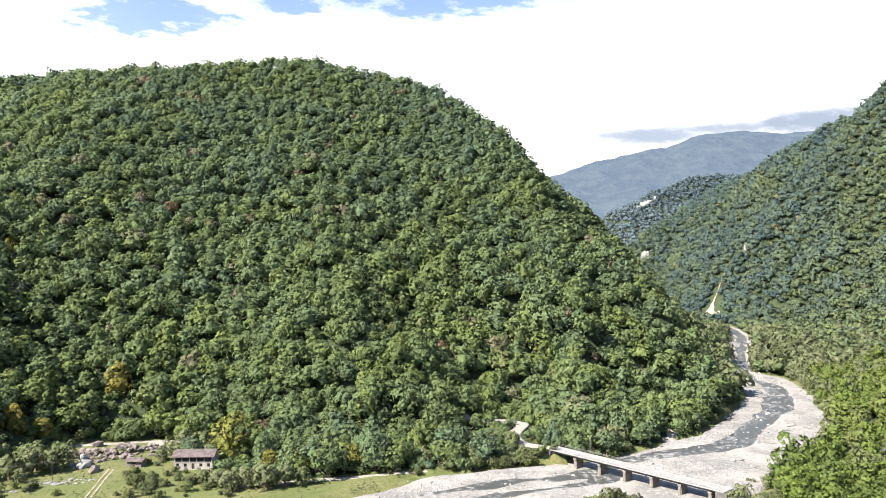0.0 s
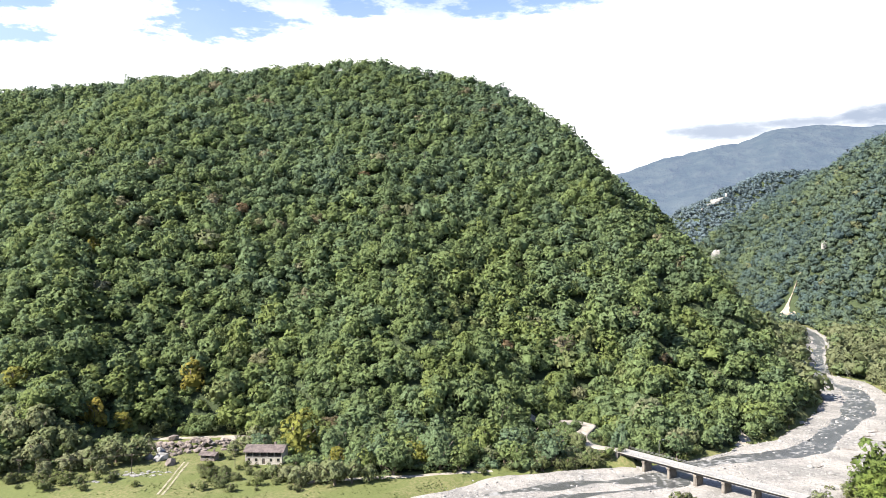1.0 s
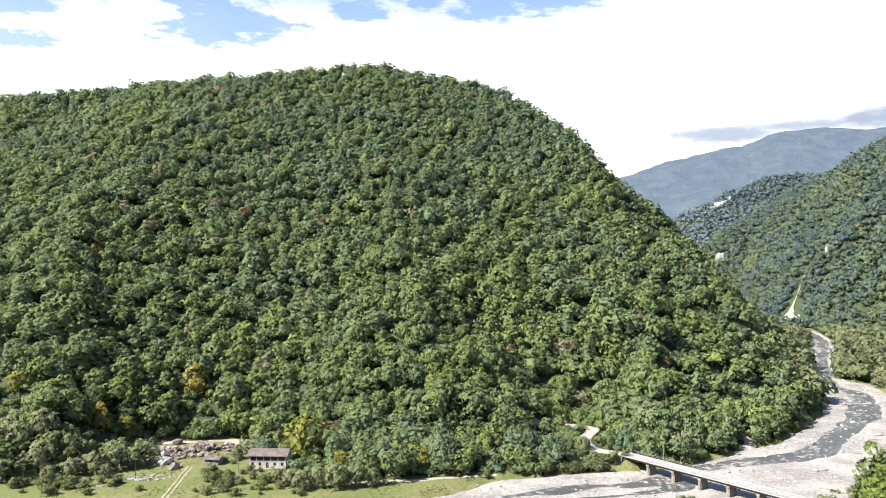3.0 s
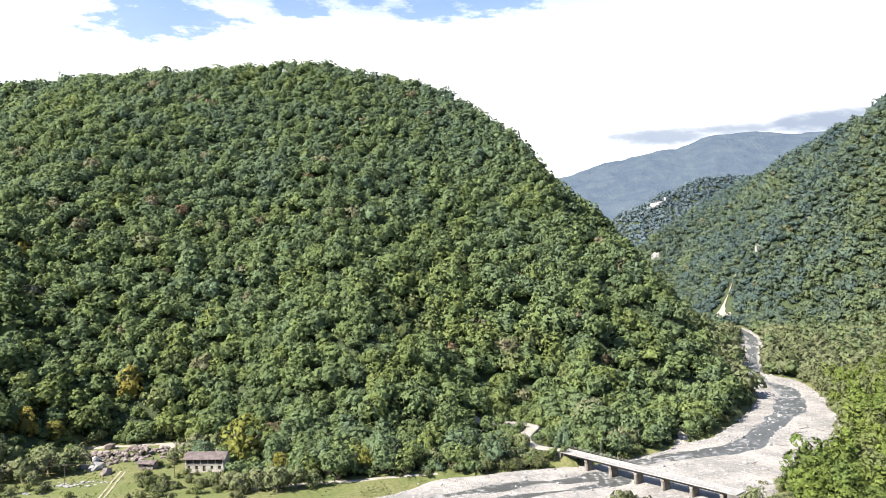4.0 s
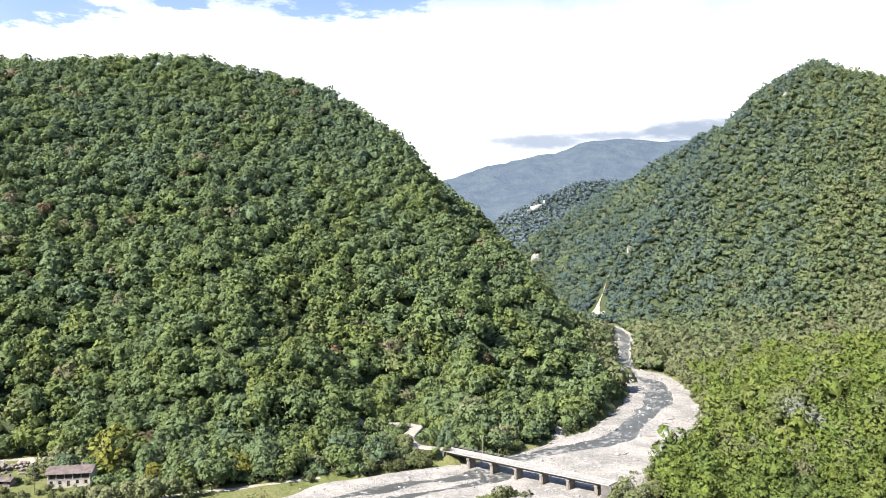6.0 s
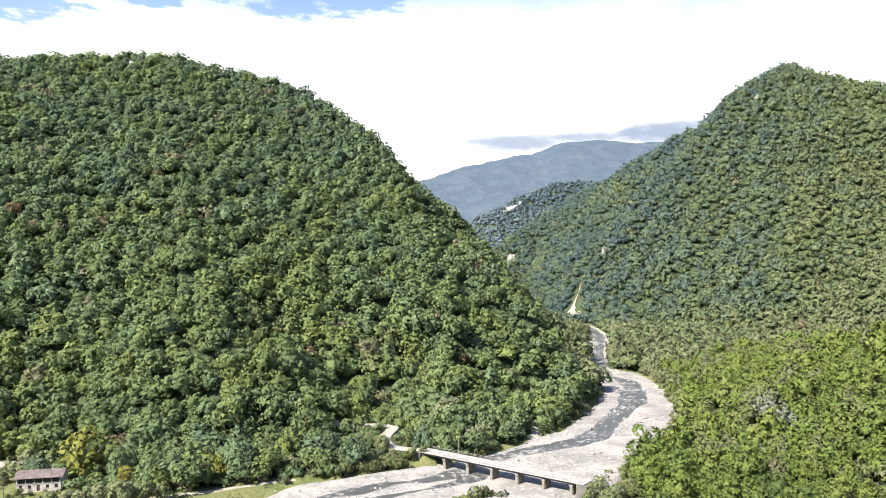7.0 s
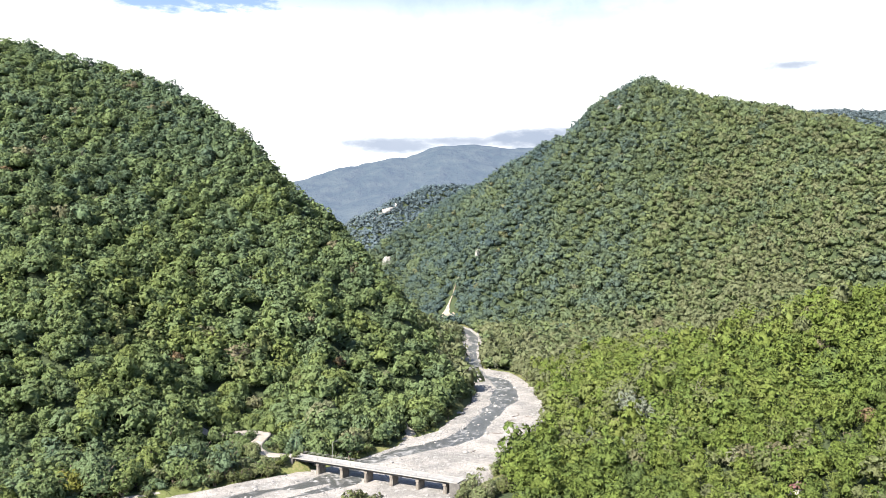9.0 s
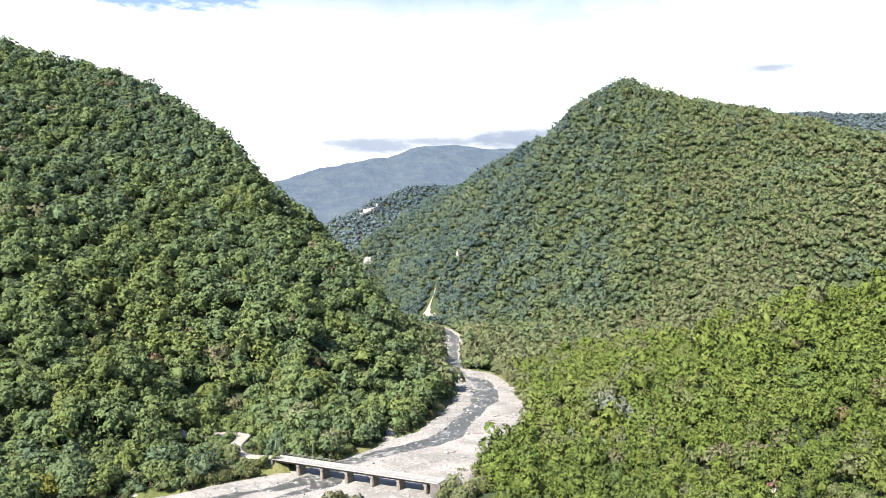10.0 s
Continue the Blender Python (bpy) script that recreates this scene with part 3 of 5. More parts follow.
CLEARINGS = [[(14, 357), (39, 357), (45, 348), (43, 338), (36, 327), (35, 318), (48, 308), (42, 298), (31, 306), (28, 318), (29, 330), (33, 340), (30, 347), (14, 348)],
             [(-106, 284), (-84, 284), (-84, 299), (-106, 299)], [(110, 368), (104, 368), (97, 334), (107, 332), (108, 350)],
             [(290, 846), (316, 846), (328, 880), (334, 906), (345, 926), (368, 950), (360, 956), (330, 926), (300, 898)], [(70, 190), (104, 222), (112, 240), (118, 270), (80, 262)], GLADE]


def wooded(x, y):
    """Where trees stand: not in the river, meadow, roads or clearings, nor near the camera."""
    ok = ~inside(x, y, VALLEY) & ~inside(x, y, MEADOW) & (np.hypot(x, y) > 212)
    ok &= near_line(x, y, VALLEY + VALLEY[:1]) > 3.2
    for c in CLEARINGS:
        ok &= ~inside(x, y, c)
    return ok


def view(x, y, lo=-44, hi=60):
    a = np.degrees(np.arctan2(x, y))
    return (a > lo) & (a < hi)


def lee(x, y):
    """False where a slope is turned away from the valley and can't be seen from it."""
    k = np.linspace(0.15, 0.97, 26)[:, None]
    z = height(x, y) + 14
    line = 85 + (z - 85) * k
    return (height(x * k, y * k) + 4 < line).all(0)


P_NEAR = [crown(100 + k, 30, 640, 0.096, 0.85 + 0.15 * (k % 3)) for k in range(8)]
P_FINE = [crown(250 + k, 26, 480, 0.102, 0.78 + 0.14 * (k % 3)) for k in range(10)]
P_MID = [crown(200 + k, 23, 270, 0.128, 0.72 + 0.14 * (k % 3)) for k in range(12)]
P_FAR = [crown(300 + k, 17, 150, 0.15, 0.68 + 0.12 * (k % 3)) for k in range(12)]
P_HILL = [crown(350 + k, 11, 60, 0.215, 0.6 + 0.14 * (k % 3), 1, 0.12, 0.8, 0.6) for k in range(14)]
P_YOUNG = [crown(500 + k, 24, 460, 0.096, 0.85 + 0.18 * (k % 4), 1, 0.17, 0.66, 0.5) for k in range(12)]
P_YOUNG_FAR = [crown(520 + k, 16, 190, 0.145, 0.85 + 0.18 * (k % 4), 1, 0.15, 0.7, 0.5) for k in range(10)]
P_LOW = [crown(450 + k, 8, 70, 0.17, 0.75, 1, 0.2, 0.8) for k in range(6)]
P_DIST = [crown(400 + k, 6, 26, 0.3, 0.6) for k in range(6)]


def make_trunk(seed, s, stem, tall):
    """A tapered trunk with limbs that reach into the crown. Half width of the crown s, height of the bare stem, height of the crown."""
    rng = np.random.default_rng(seed)
    verts, faces = [], []

    def limb(a, b, ra, rb, rings=4, sides=6):
        a, b = np.array(a), np.array(b)
        bend = rng.normal(scale=0.06 * np.linalg.norm(b - a), size=3)
        base = sum(len(v) for v in verts)
        t = np.linspace(0, 1, rings)
        mid = a + (b - a) * t[:, None] + bend * np.sin(math.pi * t)[:, None]
        ax = (b - a) / np.linalg.norm(b - a)
        u = np.cross(ax, (0.3, 0.9, 0.2))
        u /= np.linalg.norm(u)
        v = np.cross(ax, u)
        ang = np.arange(sides) * 2 * math.pi / sides
        rad = (ra + (rb - ra) * t ** 0.8)[:, None, None]
        verts.append((mid[:, None] + rad * (np.cos(ang)[:, None] * u + np.sin(ang)[:, None] * v)).reshape(-1, 3))
        faces.append(grid_faces(rings, sides, True) + base)
        if base:   # the limb grows out of the trunk
            ring = 7 * int(np.clip(round((a[2] + 0.6) / (top + 0.6) * 5), 0, 5))
            faces.append([[base, base + 1, ring, ring + 1]])

    top = stem + tall * 0.75
    limb((0, 0, -0.6), (rng.uniform(-0.3, 0.3), rng.uniform(-0.3, 0.3), top), 0.075 * s + 0.05, 0.03, 6, 7)
    for k in range(6):
        h = stem * 0.75 + (top - stem) * 0.8 * k / 6
        a = k * 2.4 + rng.uniform(0, 0.8)
        out = s * rng.uniform(0.45, 0.7)
        limb((0, 0, h), (out * math.cos(a), out * math.sin(a), h + s * rng.uniform(0.4, 0.7)), 0.035 * s, 0.02, 3, 5)
    return mesh_of("trunk", np.vstack(verts), np.vstack(faces), [BARK])


def tree_kind(name, label, mat, s, seed, shape, group, category="tree", stem=0.16):
    """A tree with trunk and crown, its root at the world's origin, to be copied."""
    v, f, o = shape
    root = new(name)
    tagged(root, label, category, group)
    trunk = new("trunk", make_trunk(seed, s, max(stem, 0.1) * s, 1.5 * s))
    trunk.parent = root
    me = mesh_of("crown", v * s + (0, 0, stem * s * 0.9), f, [mat], False)
    set_outward(me, o)
    top = new("crown", me)
    top.parent = root
    return root


def plant(kinds, spots, seed, low=0.85, high=1.2, z=None):
    """Copies of the kinds at spots (x, y, size)."""
    rng = np.random.default_rng(seed)
    for k, (x, y, size) in enumerate(spots):
        h = float(height(np.array([x]), np.array([y]))[0]) if z is None else z
        q = size * rng.uniform(low, high)
        m = pose(x, y, h - 0.15, 0, 0, rng.uniform(0, 360)) @ Matrix.Diagonal((q, q, q * rng.uniform(0.9, 1.15), 1))
        copy_thing(kinds[k % len(kinds)], m)
    for k in kinds:
        for o in (*k.children_recursive, k):
            bpy.data.objects.remove(o)


# trees of their own colour: x, y, half the width of the crown
GOLD = [(-85.5, 306, 9.2), (-66, 288, 5.0), (-35, 291, 5.8), (-175, 307, 6.4), (-167, 316, 5.0), (-153, 357, 7.6), (-239, 419, 4.4), (-212, 310, 6.0)]
RUSSET = [(-78, 328, 4.6), (9, 389, 3.6), (-174, 485, 5.2), (-123, 481, 5.4), (-102, 532, 4.6), (-165, 433, 3.6), (81, 402, 4.2), (-1, 407, 4.0), (455, 646, 8.0), (278, 303, 5.0), (218, 192, 4.4)]
PALE = [(-219, 391, 6.2), (-160, 473, 5.4), (-35, 503, 5.0), (36, 385, 4.6), (-124, 373, 6.4), (181, 212, 4.8), (70, 322, 5.4)]
SILVER = [(189, 291, 5.4), (193, 296, 4.6), (186, 277, 4.6), (187, 270, 4.2), (192, 285, 4.0), (167, 296, 2.8), (164, 280, 3.0), (155, 282, 2.8), (163, 269, 2.8), (154, 270, 2.8), (168, 262, 2.6), (159, 276, 2.8), (161, 289, 2.6), (169, 289, 2.4), (150, 276, 2.6),
          (224, 520, 3.6), (238, 540, 3.4), (262, 690, 4.0), (205, 560, 4.0)]
GREY = [(95.5, 246, 3.5), (99, 250, 3.6), (92.5, 244, 2.8), (28, 299, 3.0), (32, 302, 2.8), (24, 301, 3.4), (20, 299, 3.2), (28.5, 308, 3.4), (28, 311.5, 3.0), (118, 275, 3.2), (124, 280, 3.4), (130, 283, 3.0), (138, 292, 3.4), (146, 300, 3.4), (152, 308, 3.2), (160, 318, 3.0), (168, 328, 3.4), (176, 344, 3.2), (152, 296, 3.4), (142, 284, 3.6), (134, 276, 3.4),
        (160, 304, 3.6), (166, 312, 3.2), (150, 286, 3.0), (196, 384, 3.4), (202, 400, 3.6), (208, 420, 3.4), (214, 438, 3.6), (220, 460, 3.8), (226, 480, 3.6), (232, 505, 4.0), (240, 530, 4.0), (216, 412, 3.4), (228, 445, 3.6), (206, 380, 3.4),
        (-168, 285, 5.4), (-160, 288, 5.4), (-166, 273, 4.2), (-158, 276, 4.6), (-152, 272, 2.6), (-153, 281, 5.2), (-148, 286, 5.4), (-176, 287, 5.2), (97, 237, 3.8), (102, 243, 3.4), (93, 232, 3.8), (105, 249, 3.2), (88, 226, 3.6), (-178, 273, 6.6), (-188, 264, 6.2),
        (-56, 268, 4.6), (-62, 265, 5.0), (-69, 267, 4.6), (-75, 264, 4.2), (-50, 270, 3.6), (-80, 268, 3.6), (-66, 272, 3.8), (-86, 271, 3.4), (70, 322, 5.6), (76, 326, 5.0), (12, 300, 4.0), (-8, 296, 4.2),
        (-196, 284, 6.2), (-190, 279, 5.4), (-184, 284, 6.4), (-178, 280, 5.6), (-171, 281, 5.8), (-163, 279, 5.2), (-155, 287, 6.0), (-146, 292, 5.0), (-184, 271, 4.2), (-171, 266, 3.2),
        (-100, 316, 5.4), (-110, 308, 4.2), (-107, 315, 5.0), (-105, 303, 3.2), (-112, 301, 3.0)]


def by_the_bank(x, y):
    """The young wood on the flat and the low spur between the river's right bank and the farther hill."""
    return (x > 60) & (y < 480) & (x * 0.93 > (y - 268) * 0.45 + 96)


def clear_of(x, y, spots, ahead=9, wide=0.9):
    ok = np.ones(len(x), bool)
    for sx, sy, size in spots:
        r = math.hypot(sx, sy)
        along, aside = ((sx - x) * sx + (sy - y) * sy) / r, np.abs((x - sx) * sy - (y - sy) * sx) / r
        ok &= ~((aside < size * wide) & (along > -0.6 * size) & (along < ahead))
    return ok


def make_woods():
    x, y = scatter(-560, 760, 150, 780, 7.0, 11)
    r = np.hypot(x, y)
    k = wooded(x, y) & view(x, y, -42, 56) & (r < 780) & ~by_the_bank(x, y)
    x, y = x[k], y[k]
    k = lee(x, y) & clear_of(x, y, GOLD + GREY) & clear_of(x, y, GOLD, 24, 1.15) & clear_of(x, y, RUSSET + PALE, 7)
    x, y = x[k], y[k]
    r = np.hypot(x, y)
    size = 3.9 + 1.8 * vnoise(x / 28, y / 28, 8) + 2.6 * lattice(np.floor(x * 3), np.floor(y * 3), 5) ** 2
    size = np.where(inside(x, y, [(8, 296), (46, 296), (46, 346), (8, 340)]), np.minimum(size, 3.0), size)
    # low growth fills the gaps between the trees
    ux, uy = scatter(-560, 260, 250, 720, 4.6, 19)
    k = wooded(ux, uy) & view(ux, uy, -42, 24) & ~by_the_bank(ux, uy)
    ux, uy = ux[k], uy[k]
    far = np.array([np.min((x - a) ** 2 + (y - b) ** 2 - 0.55 * size ** 2) for a, b in zip(ux, uy)])
    k = far > 5.0
    ux, uy = ux[k], uy[k]
    k = lee(ux, uy)
    wood("undergrowth", "green shrubs and saplings between the forest trees", ux[k], uy[k], 2.2 + 1.2 * vnoise(ux[k] / 9, uy[k] / 9, 6), P_LOW, LEAF, 27)
    # the trees of the valley floor nearest to the camera stand singly
    single = np.zeros(len(x), bool)
    single[np.argsort(r)[:110]] = True
    kinds = [tree_kind("broadleaf_tree", "green broadleaf tree with a dense lumpy crown at the wood's edge", LEAF, 1.0, 900 + k, crown(100 + k, 34, 620, 0.094, 0.95 + 0.17 * (k % 3)), "valley trees")
             for k in range(8)]
    plant(kinds, list(zip(x[single], y[single], size[single])), 71)
    for name, lo, hi, protos in (("near_woods", 0, 320, P_NEAR), ("valley_side_woods", 320, 400, P_FINE), ("slope_woods", 400, 560, P_MID), ("ridge_woods", 560, 780, P_FAR)):
        q = (r >= lo) & (r < hi) & ~single
        near_side = q & (x < 160)
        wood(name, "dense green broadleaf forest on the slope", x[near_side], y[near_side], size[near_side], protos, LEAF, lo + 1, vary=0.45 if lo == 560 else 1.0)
        q &= x >= 160
        wood("valley_woods", "green wood on the valley floor upstream", x[q], y[q], size[q], P_HILL if lo > 390 else P_MID, HAZED_HILL_LEAF, lo + 2)
    x, y = scatter(60, 620, 140, 490, 5.1, 14)
    k = wooded(x, y) & view(x, y, 5, 56) & by_the_bank(x, y)
    x, y = x[k], y[k]
    k = lee(x, y) & clear_of(x, y, SILVER, 8) & clear_of(x, y, RUSSET + PALE, 4) & clear_of(x, y, [(178.5, 182, 3.0)], 4) & clear_of(x, y, [(171.3, 224, 1.3)], 12)
    x, y = x[k], y[k]
    r = np.hypot(x, y)
    size = 2.3 + 1.9 * vnoise(x / 20, y / 20, 4) + 2.4 * lattice(np.floor(x * 3), np.floor(y * 3), 9) ** 2.5
    single = np.zeros(len(x), bool)
    single[np.argsort(r)[:190]] = True
    kinds = [tree_kind("young_tree", "young bright green broadleaf tree in the riverside wood", YOUNG_LEAF, 1.0, 950 + k, crown(550 + k, 30, 680, 0.086, 0.95 + 0.2 * (k % 3), 1, 0.2, 0.68, 0.45), "riverside trees")
             for k in range(8)]
    plant(kinds, list(zip(x[single], y[single], size[single])), 72)
    for k, protos, seed in (((r < 300) & ~single, P_YOUNG, 15), ((r >= 300) & ~single, P_YOUNG_FAR, 16)):
        wood("riverside_woods", "dense young green wood beside the river", x[k], y[k], size[k], protos, YOUNG_LEAF, seed)
    x, y = scatter(200, 1100, 450, 1320, 6.3, 12)
    r = np.hypot(x, y)
    k = wooded(x, y) & view(x, y, 12, 56) & (r >= 780)
    x, y = x[k], y[k]
    k = lee(x, y)
    x, y = x[k], y[k]
    wood("far_hill_woods", "dense green forest on the farther hill", x, y, 4.3 + 2.0 * vnoise(x / 40, y / 40, 3) + 2.8 * lattice(np.floor(x * 3), np.floor(y * 3), 7) ** 2, P_HILL, HAZED_HILL_LEAF, 5, vary=0.6)
    x, y = scatter(200, 2000, 1320, 2330, 10, 13)
    k = view(x, y, 8, 56)
    x, y = x[k], y[k]
    k = lee(x, y)
    x, y = x[k], y[k]
    wood("distant_woods", "hazy forest on the distant ridges", x, y, 6.0 + 2.5 * vnoise(x / 60, y / 60, 3), P_DIST, HAZED_FAR_LEAF, 6, 3.0)


make_woods()

# ---- tools for the made things ----


def part(name, bm, mat, parent=None, label="", m=None):
    """Links a bmesh as one mesh object, under a thing or a part."""
    me = bpy.data.meshes.new(name)
    if m is not None:
        bm.transform(m)
    bmesh.ops.recalc_face_normals(bm, faces=bm.faces)
    bm.to_mesh(me)
    bm.free()
    me.materials.append(mat)
    ob = new(name, me)
    if parent is not None:
        ob.parent = parent
    return tagged(ob, label)


def block(bm, x0, x1, y0, y1, z0, z1, taper=0.0):
    """A box; taper draws its top in on all sides."""
    t = taper
    v = [bm.verts.new(p) for p in ((x0, y0, z0), (x1, y0, z0), (x1, y1, z0), (x0, y1, z0),
                                   (x0 + t, y0 + t, z1), (x1 - t, y0 + t, z1), (x1 - t, y1 - t, z1), (x0 + t, y1 - t, z1))]
    for f in ((0, 3, 2, 1), (4, 5, 6, 7), (0, 1, 5, 4), (1, 2, 6, 5), (2, 3, 7, 6), (3, 0, 4, 7)):
        bm.faces.new([v[k] for k in f])
    return bm


def boxes(*sizes, bevel=0.0):
    bm = bmesh.new()
    for q in sizes:
        block(bm, *q)
    if bevel:
        bmesh.ops.bevel(bm, geom=bm.edges[:], offset=bevel, segments=1, affect="EDGES")
    return bm


def rod(bm, a, b, r0, r1=None, sides=8):
    a, b = Vector(a), Vector(b)
    q = (b - a).to_track_quat("Z", "Y")
    rings = []
    for p, r in ((a, r0), (b, r0 if r1 is None else r1)):
        rings.append([bm.verts.new(p + q @ Vector((r * math.cos(k * 2 * math.pi / sides), r * math.sin(k * 2 * math.pi / sides), 0))) for k in range(sides)])
    for k in range(sides):
        bm.faces.new((rings[0][k], rings[0][(k + 1) % sides], rings[1][(k + 1) % sides], rings[1][k]))
    bm.faces.new(rings[0][::-1])
    bm.faces.new(rings[1])
    return bm


def land(x, y):
    return float(height(np.array([float(x)]), np.array([float(y)]))[0])


def lie(x, y):
    """The height of whatever lies on top: the river bed or the ground."""
    return max(land(x, y), float(bed(np.array([float(x)]), np.array([float(y)]))[0])) if inside(np.array([float(x)]), np.array([float(y)]), VALLEY)[0] else land(x, y)


def rock_mesh(name, seed, size, mat, levels=2, rough=0.3):
    """An angular boulder of the given size in x, y, z; its foot lies a little under 0."""
    rng = np.random.default_rng(seed)
    bm = bmesh.new()
    bmesh.ops.create_icosphere(bm, subdivisions=levels, radius=1.0)
    cuts = rng.normal(size=(9, 3))
    cuts /= np.linalg.norm(cuts, axis=1)[:, None]
    far = rng.uniform(0.62, 0.9, 9)
    for v in bm.verts:
        p = np.array(v.co)
        for n, d in zip(cuts, far):
            over = p @ n - d
            if over > 0:
                p = p - n * over
        p *= 1 + rng.uniform(-0.5, 0.5) * rough * 0.3
        v.co = Vector((p[0] * size[0], p[1] * size[1], max(p[2], -0.45) * size[2] + 0.35 * size[2]))
    me = bpy.data.meshes.new(name)
    bm.to_mesh(me)
    bm.free()
    me.materials.append(mat)
    return me


# ---- the bridge ----
BRIDGE_A, BRIDGE_U = Vector((45.1, 302.4, 0)), Vector((0.682, -0.731, 0))   # the axis at its first abutment, and along it
SPAN, DECK_Z, HALF = 11.1, 5.3, 3.2


def make_bridge():
    yaw = math.degrees(math.atan2(BRIDGE_U.y, BRIDGE_U.x))
    root = new("road_bridge")
    tagged(root, "long low concrete road bridge on six piers over the river", "bridge")
    root.matrix_world = pose(BRIDGE_A.x, BRIDGE_A.y, 0, 0, 0, yaw)
    length = SPAN * 6.5
    deck = part("deck", boxes((-1.5, length, -HALF, HALF, DECK_Z - 0.24, DECK_Z), bevel=0.04), CONCRETE, root)
    part("roadway", boxes((-1.5, length, -HALF + 0.55, HALF - 0.55, DECK_Z + 0.004, DECK_Z + 0.06)), DECK, deck, "worn pale asphalt roadway")
    for y in (-HALF, HALF - 0.5):
        part("kerb", boxes((-1.5, length, y + 0.02, y + 0.48, DECK_Z + 0.004, DECK_Z + 0.14), bevel=0.03), CONCRETE, deck)
    # the overhang's shade is put into the girders' dark colour
    for y in (-HALF + 1.3, -0.35, HALF - 2.0):
        part("girder", boxes((-0.5, length, y, y + 0.7, DECK_Z - 1.25, DECK_Z - 0.244)), DARK_CONCRETE, root, "concrete girder with the deck's shade in its dark colour")
    for y in (-HALF + 0.2, HALF - 0.2):
        rail = part("railing", rod(rod(bmesh.new(), (-2, y, DECK_Z + 1.2), (length - 1, y, DECK_Z + 1.2), 0.05), (-2, y, DECK_Z + 0.75), (length - 1, y, DECK_Z + 0.75), 0.035), STEEL, root, "thin grey steel railing")
        post = None
        for k in range(int(length / 2.2)):
            bm = rod(bmesh.new(), (0, 0, 0), (0, 0, 1.0), 0.05, sides=6)
            if post is None:
                p = post = part("post", bm, STEEL, rail)
            else:
                bm.free()
                p = new("post", post.data)
                p.parent = rail
            p.location = (-1.5 + 2.2 * k, y, DECK_Z + 0.26)
    for k in range(1, 7):
        x = SPAN * k
        bottom = -1.2
        bm = block(bmesh.new(), x - 0.72, x + 0.72, -HALF + 0.9, HALF - 0.9, bottom, DECK_Z - 2.0, 0.06)
        bmesh.ops.bevel(bm, geom=[e for e in bm.edges if abs((e.verts[0].co - e.verts[1].co).z) > 1], offset=0.25, segments=2, affect="EDGES")
        pier = part("pier", bm, PIER, root, "weathered concrete wall pier")
        part("pier_cap", boxes((x - 0.7, x + 0.7, -HALF + 0.8, HALF - 0.8, DECK_Z - 1.996, DECK_Z - 1.254), bevel=0.06), PIER, pier)
    part("abutment", boxes((-1.5, 0.0, -HALF - 0.3, HALF + 0.3, -1, DECK_Z - 0.25), bevel=0.08), DARK_CONCRETE, root)
    part("far_abutment", boxes((length - 3, length + 1, -HALF - 0.3, HALF + 0.3, -1, DECK_Z - 0.25), bevel=0.08), DARK_CONCRETE, root)


make_bridge()


def make_pole(x, y, z, tall, name="lamp_post", label="thin grey metal lamp post beside the bridge"):
    root = new(name)
    tagged(root, label, "post")
    root.location = (x, y, z)
    part("shaft", rod(bmesh.new(), (0, 0, -0.5), (0, 0, tall), 0.14, 0.08), STEEL if name == "lamp_post" else DARK_WOOD, root)
    if name == "lamp_post":
        part("arm", rod(bmesh.new(), (0, 0, tall - 0.1), (1.3, -0.2, tall + 0.25), 0.05), STEEL, root)
        part("lamp_head", boxes((1.1, 1.9, -0.35, -0.05, tall + 0.18, tall + 0.34), bevel=0.04), STEEL, root)
    else:
        part("crossarm", boxes((-1.0, 1.0, -0.07, 0.07, tall - 0.7, tall - 0.55)), DARK_WOOD, root)
        for x in (-0.9, 0.9):
            part("insulator", rod(bmesh.new(), (x, 0, tall - 0.55), (x, 0, tall - 0.3), 0.06), CONCRETE, root)


make_pole(57.6, 296.0, DECK_Z - 0.5, 6.5)


# ---- roads and paths ----


def make_road(name, label, line, width, mat, lift=0.14, kind="structure", raised=0.0):
    """A strip of road on the ground, with ragged edges; raised: its height at the last point, on a bank."""
    n = max(12, int(sum(math.dist(a[:2], b[:2]) for a, b in zip(line, line[1:])) / 1.5))
    s = spline([(*p[:2], p[2] if len(p) > 2 else width) for p in line], n)
    d = np.gradient(s[:, :2], axis=0)
    d /= np.maximum(np.hypot(*d.T), 1e-6)[:, None]
    w = np.linspace(-0.5, 0.5, 7)
    wide = s[:, 2:] * (1 + 0.35 * fbm(s[:, 0] * 1.0, s[:, 1] * 1.0, 5, 61, 3))[:, None]
    x, y = s[:, :1] + d[:, 1:] * w * wide, s[:, 1:2] - d[:, :1] * w * wide
    up = raised * np.clip(np.linspace(-0.6, 1, n), 0, 1)[:, None] ** 0.8
    z = np.maximum(height(x, y), up) + lift
    top = np.stack([x, y, z], -1)
    low = top.copy()
    low[..., 2] -= 0.4 + up
    both = np.concatenate([low[:, :1], top, low[:, -1:]], 1)
    tagged(new(name, mesh_of(name, both.reshape(-1, 3), grid_faces(n, 9), [mat])), label, "road", kind=kind)


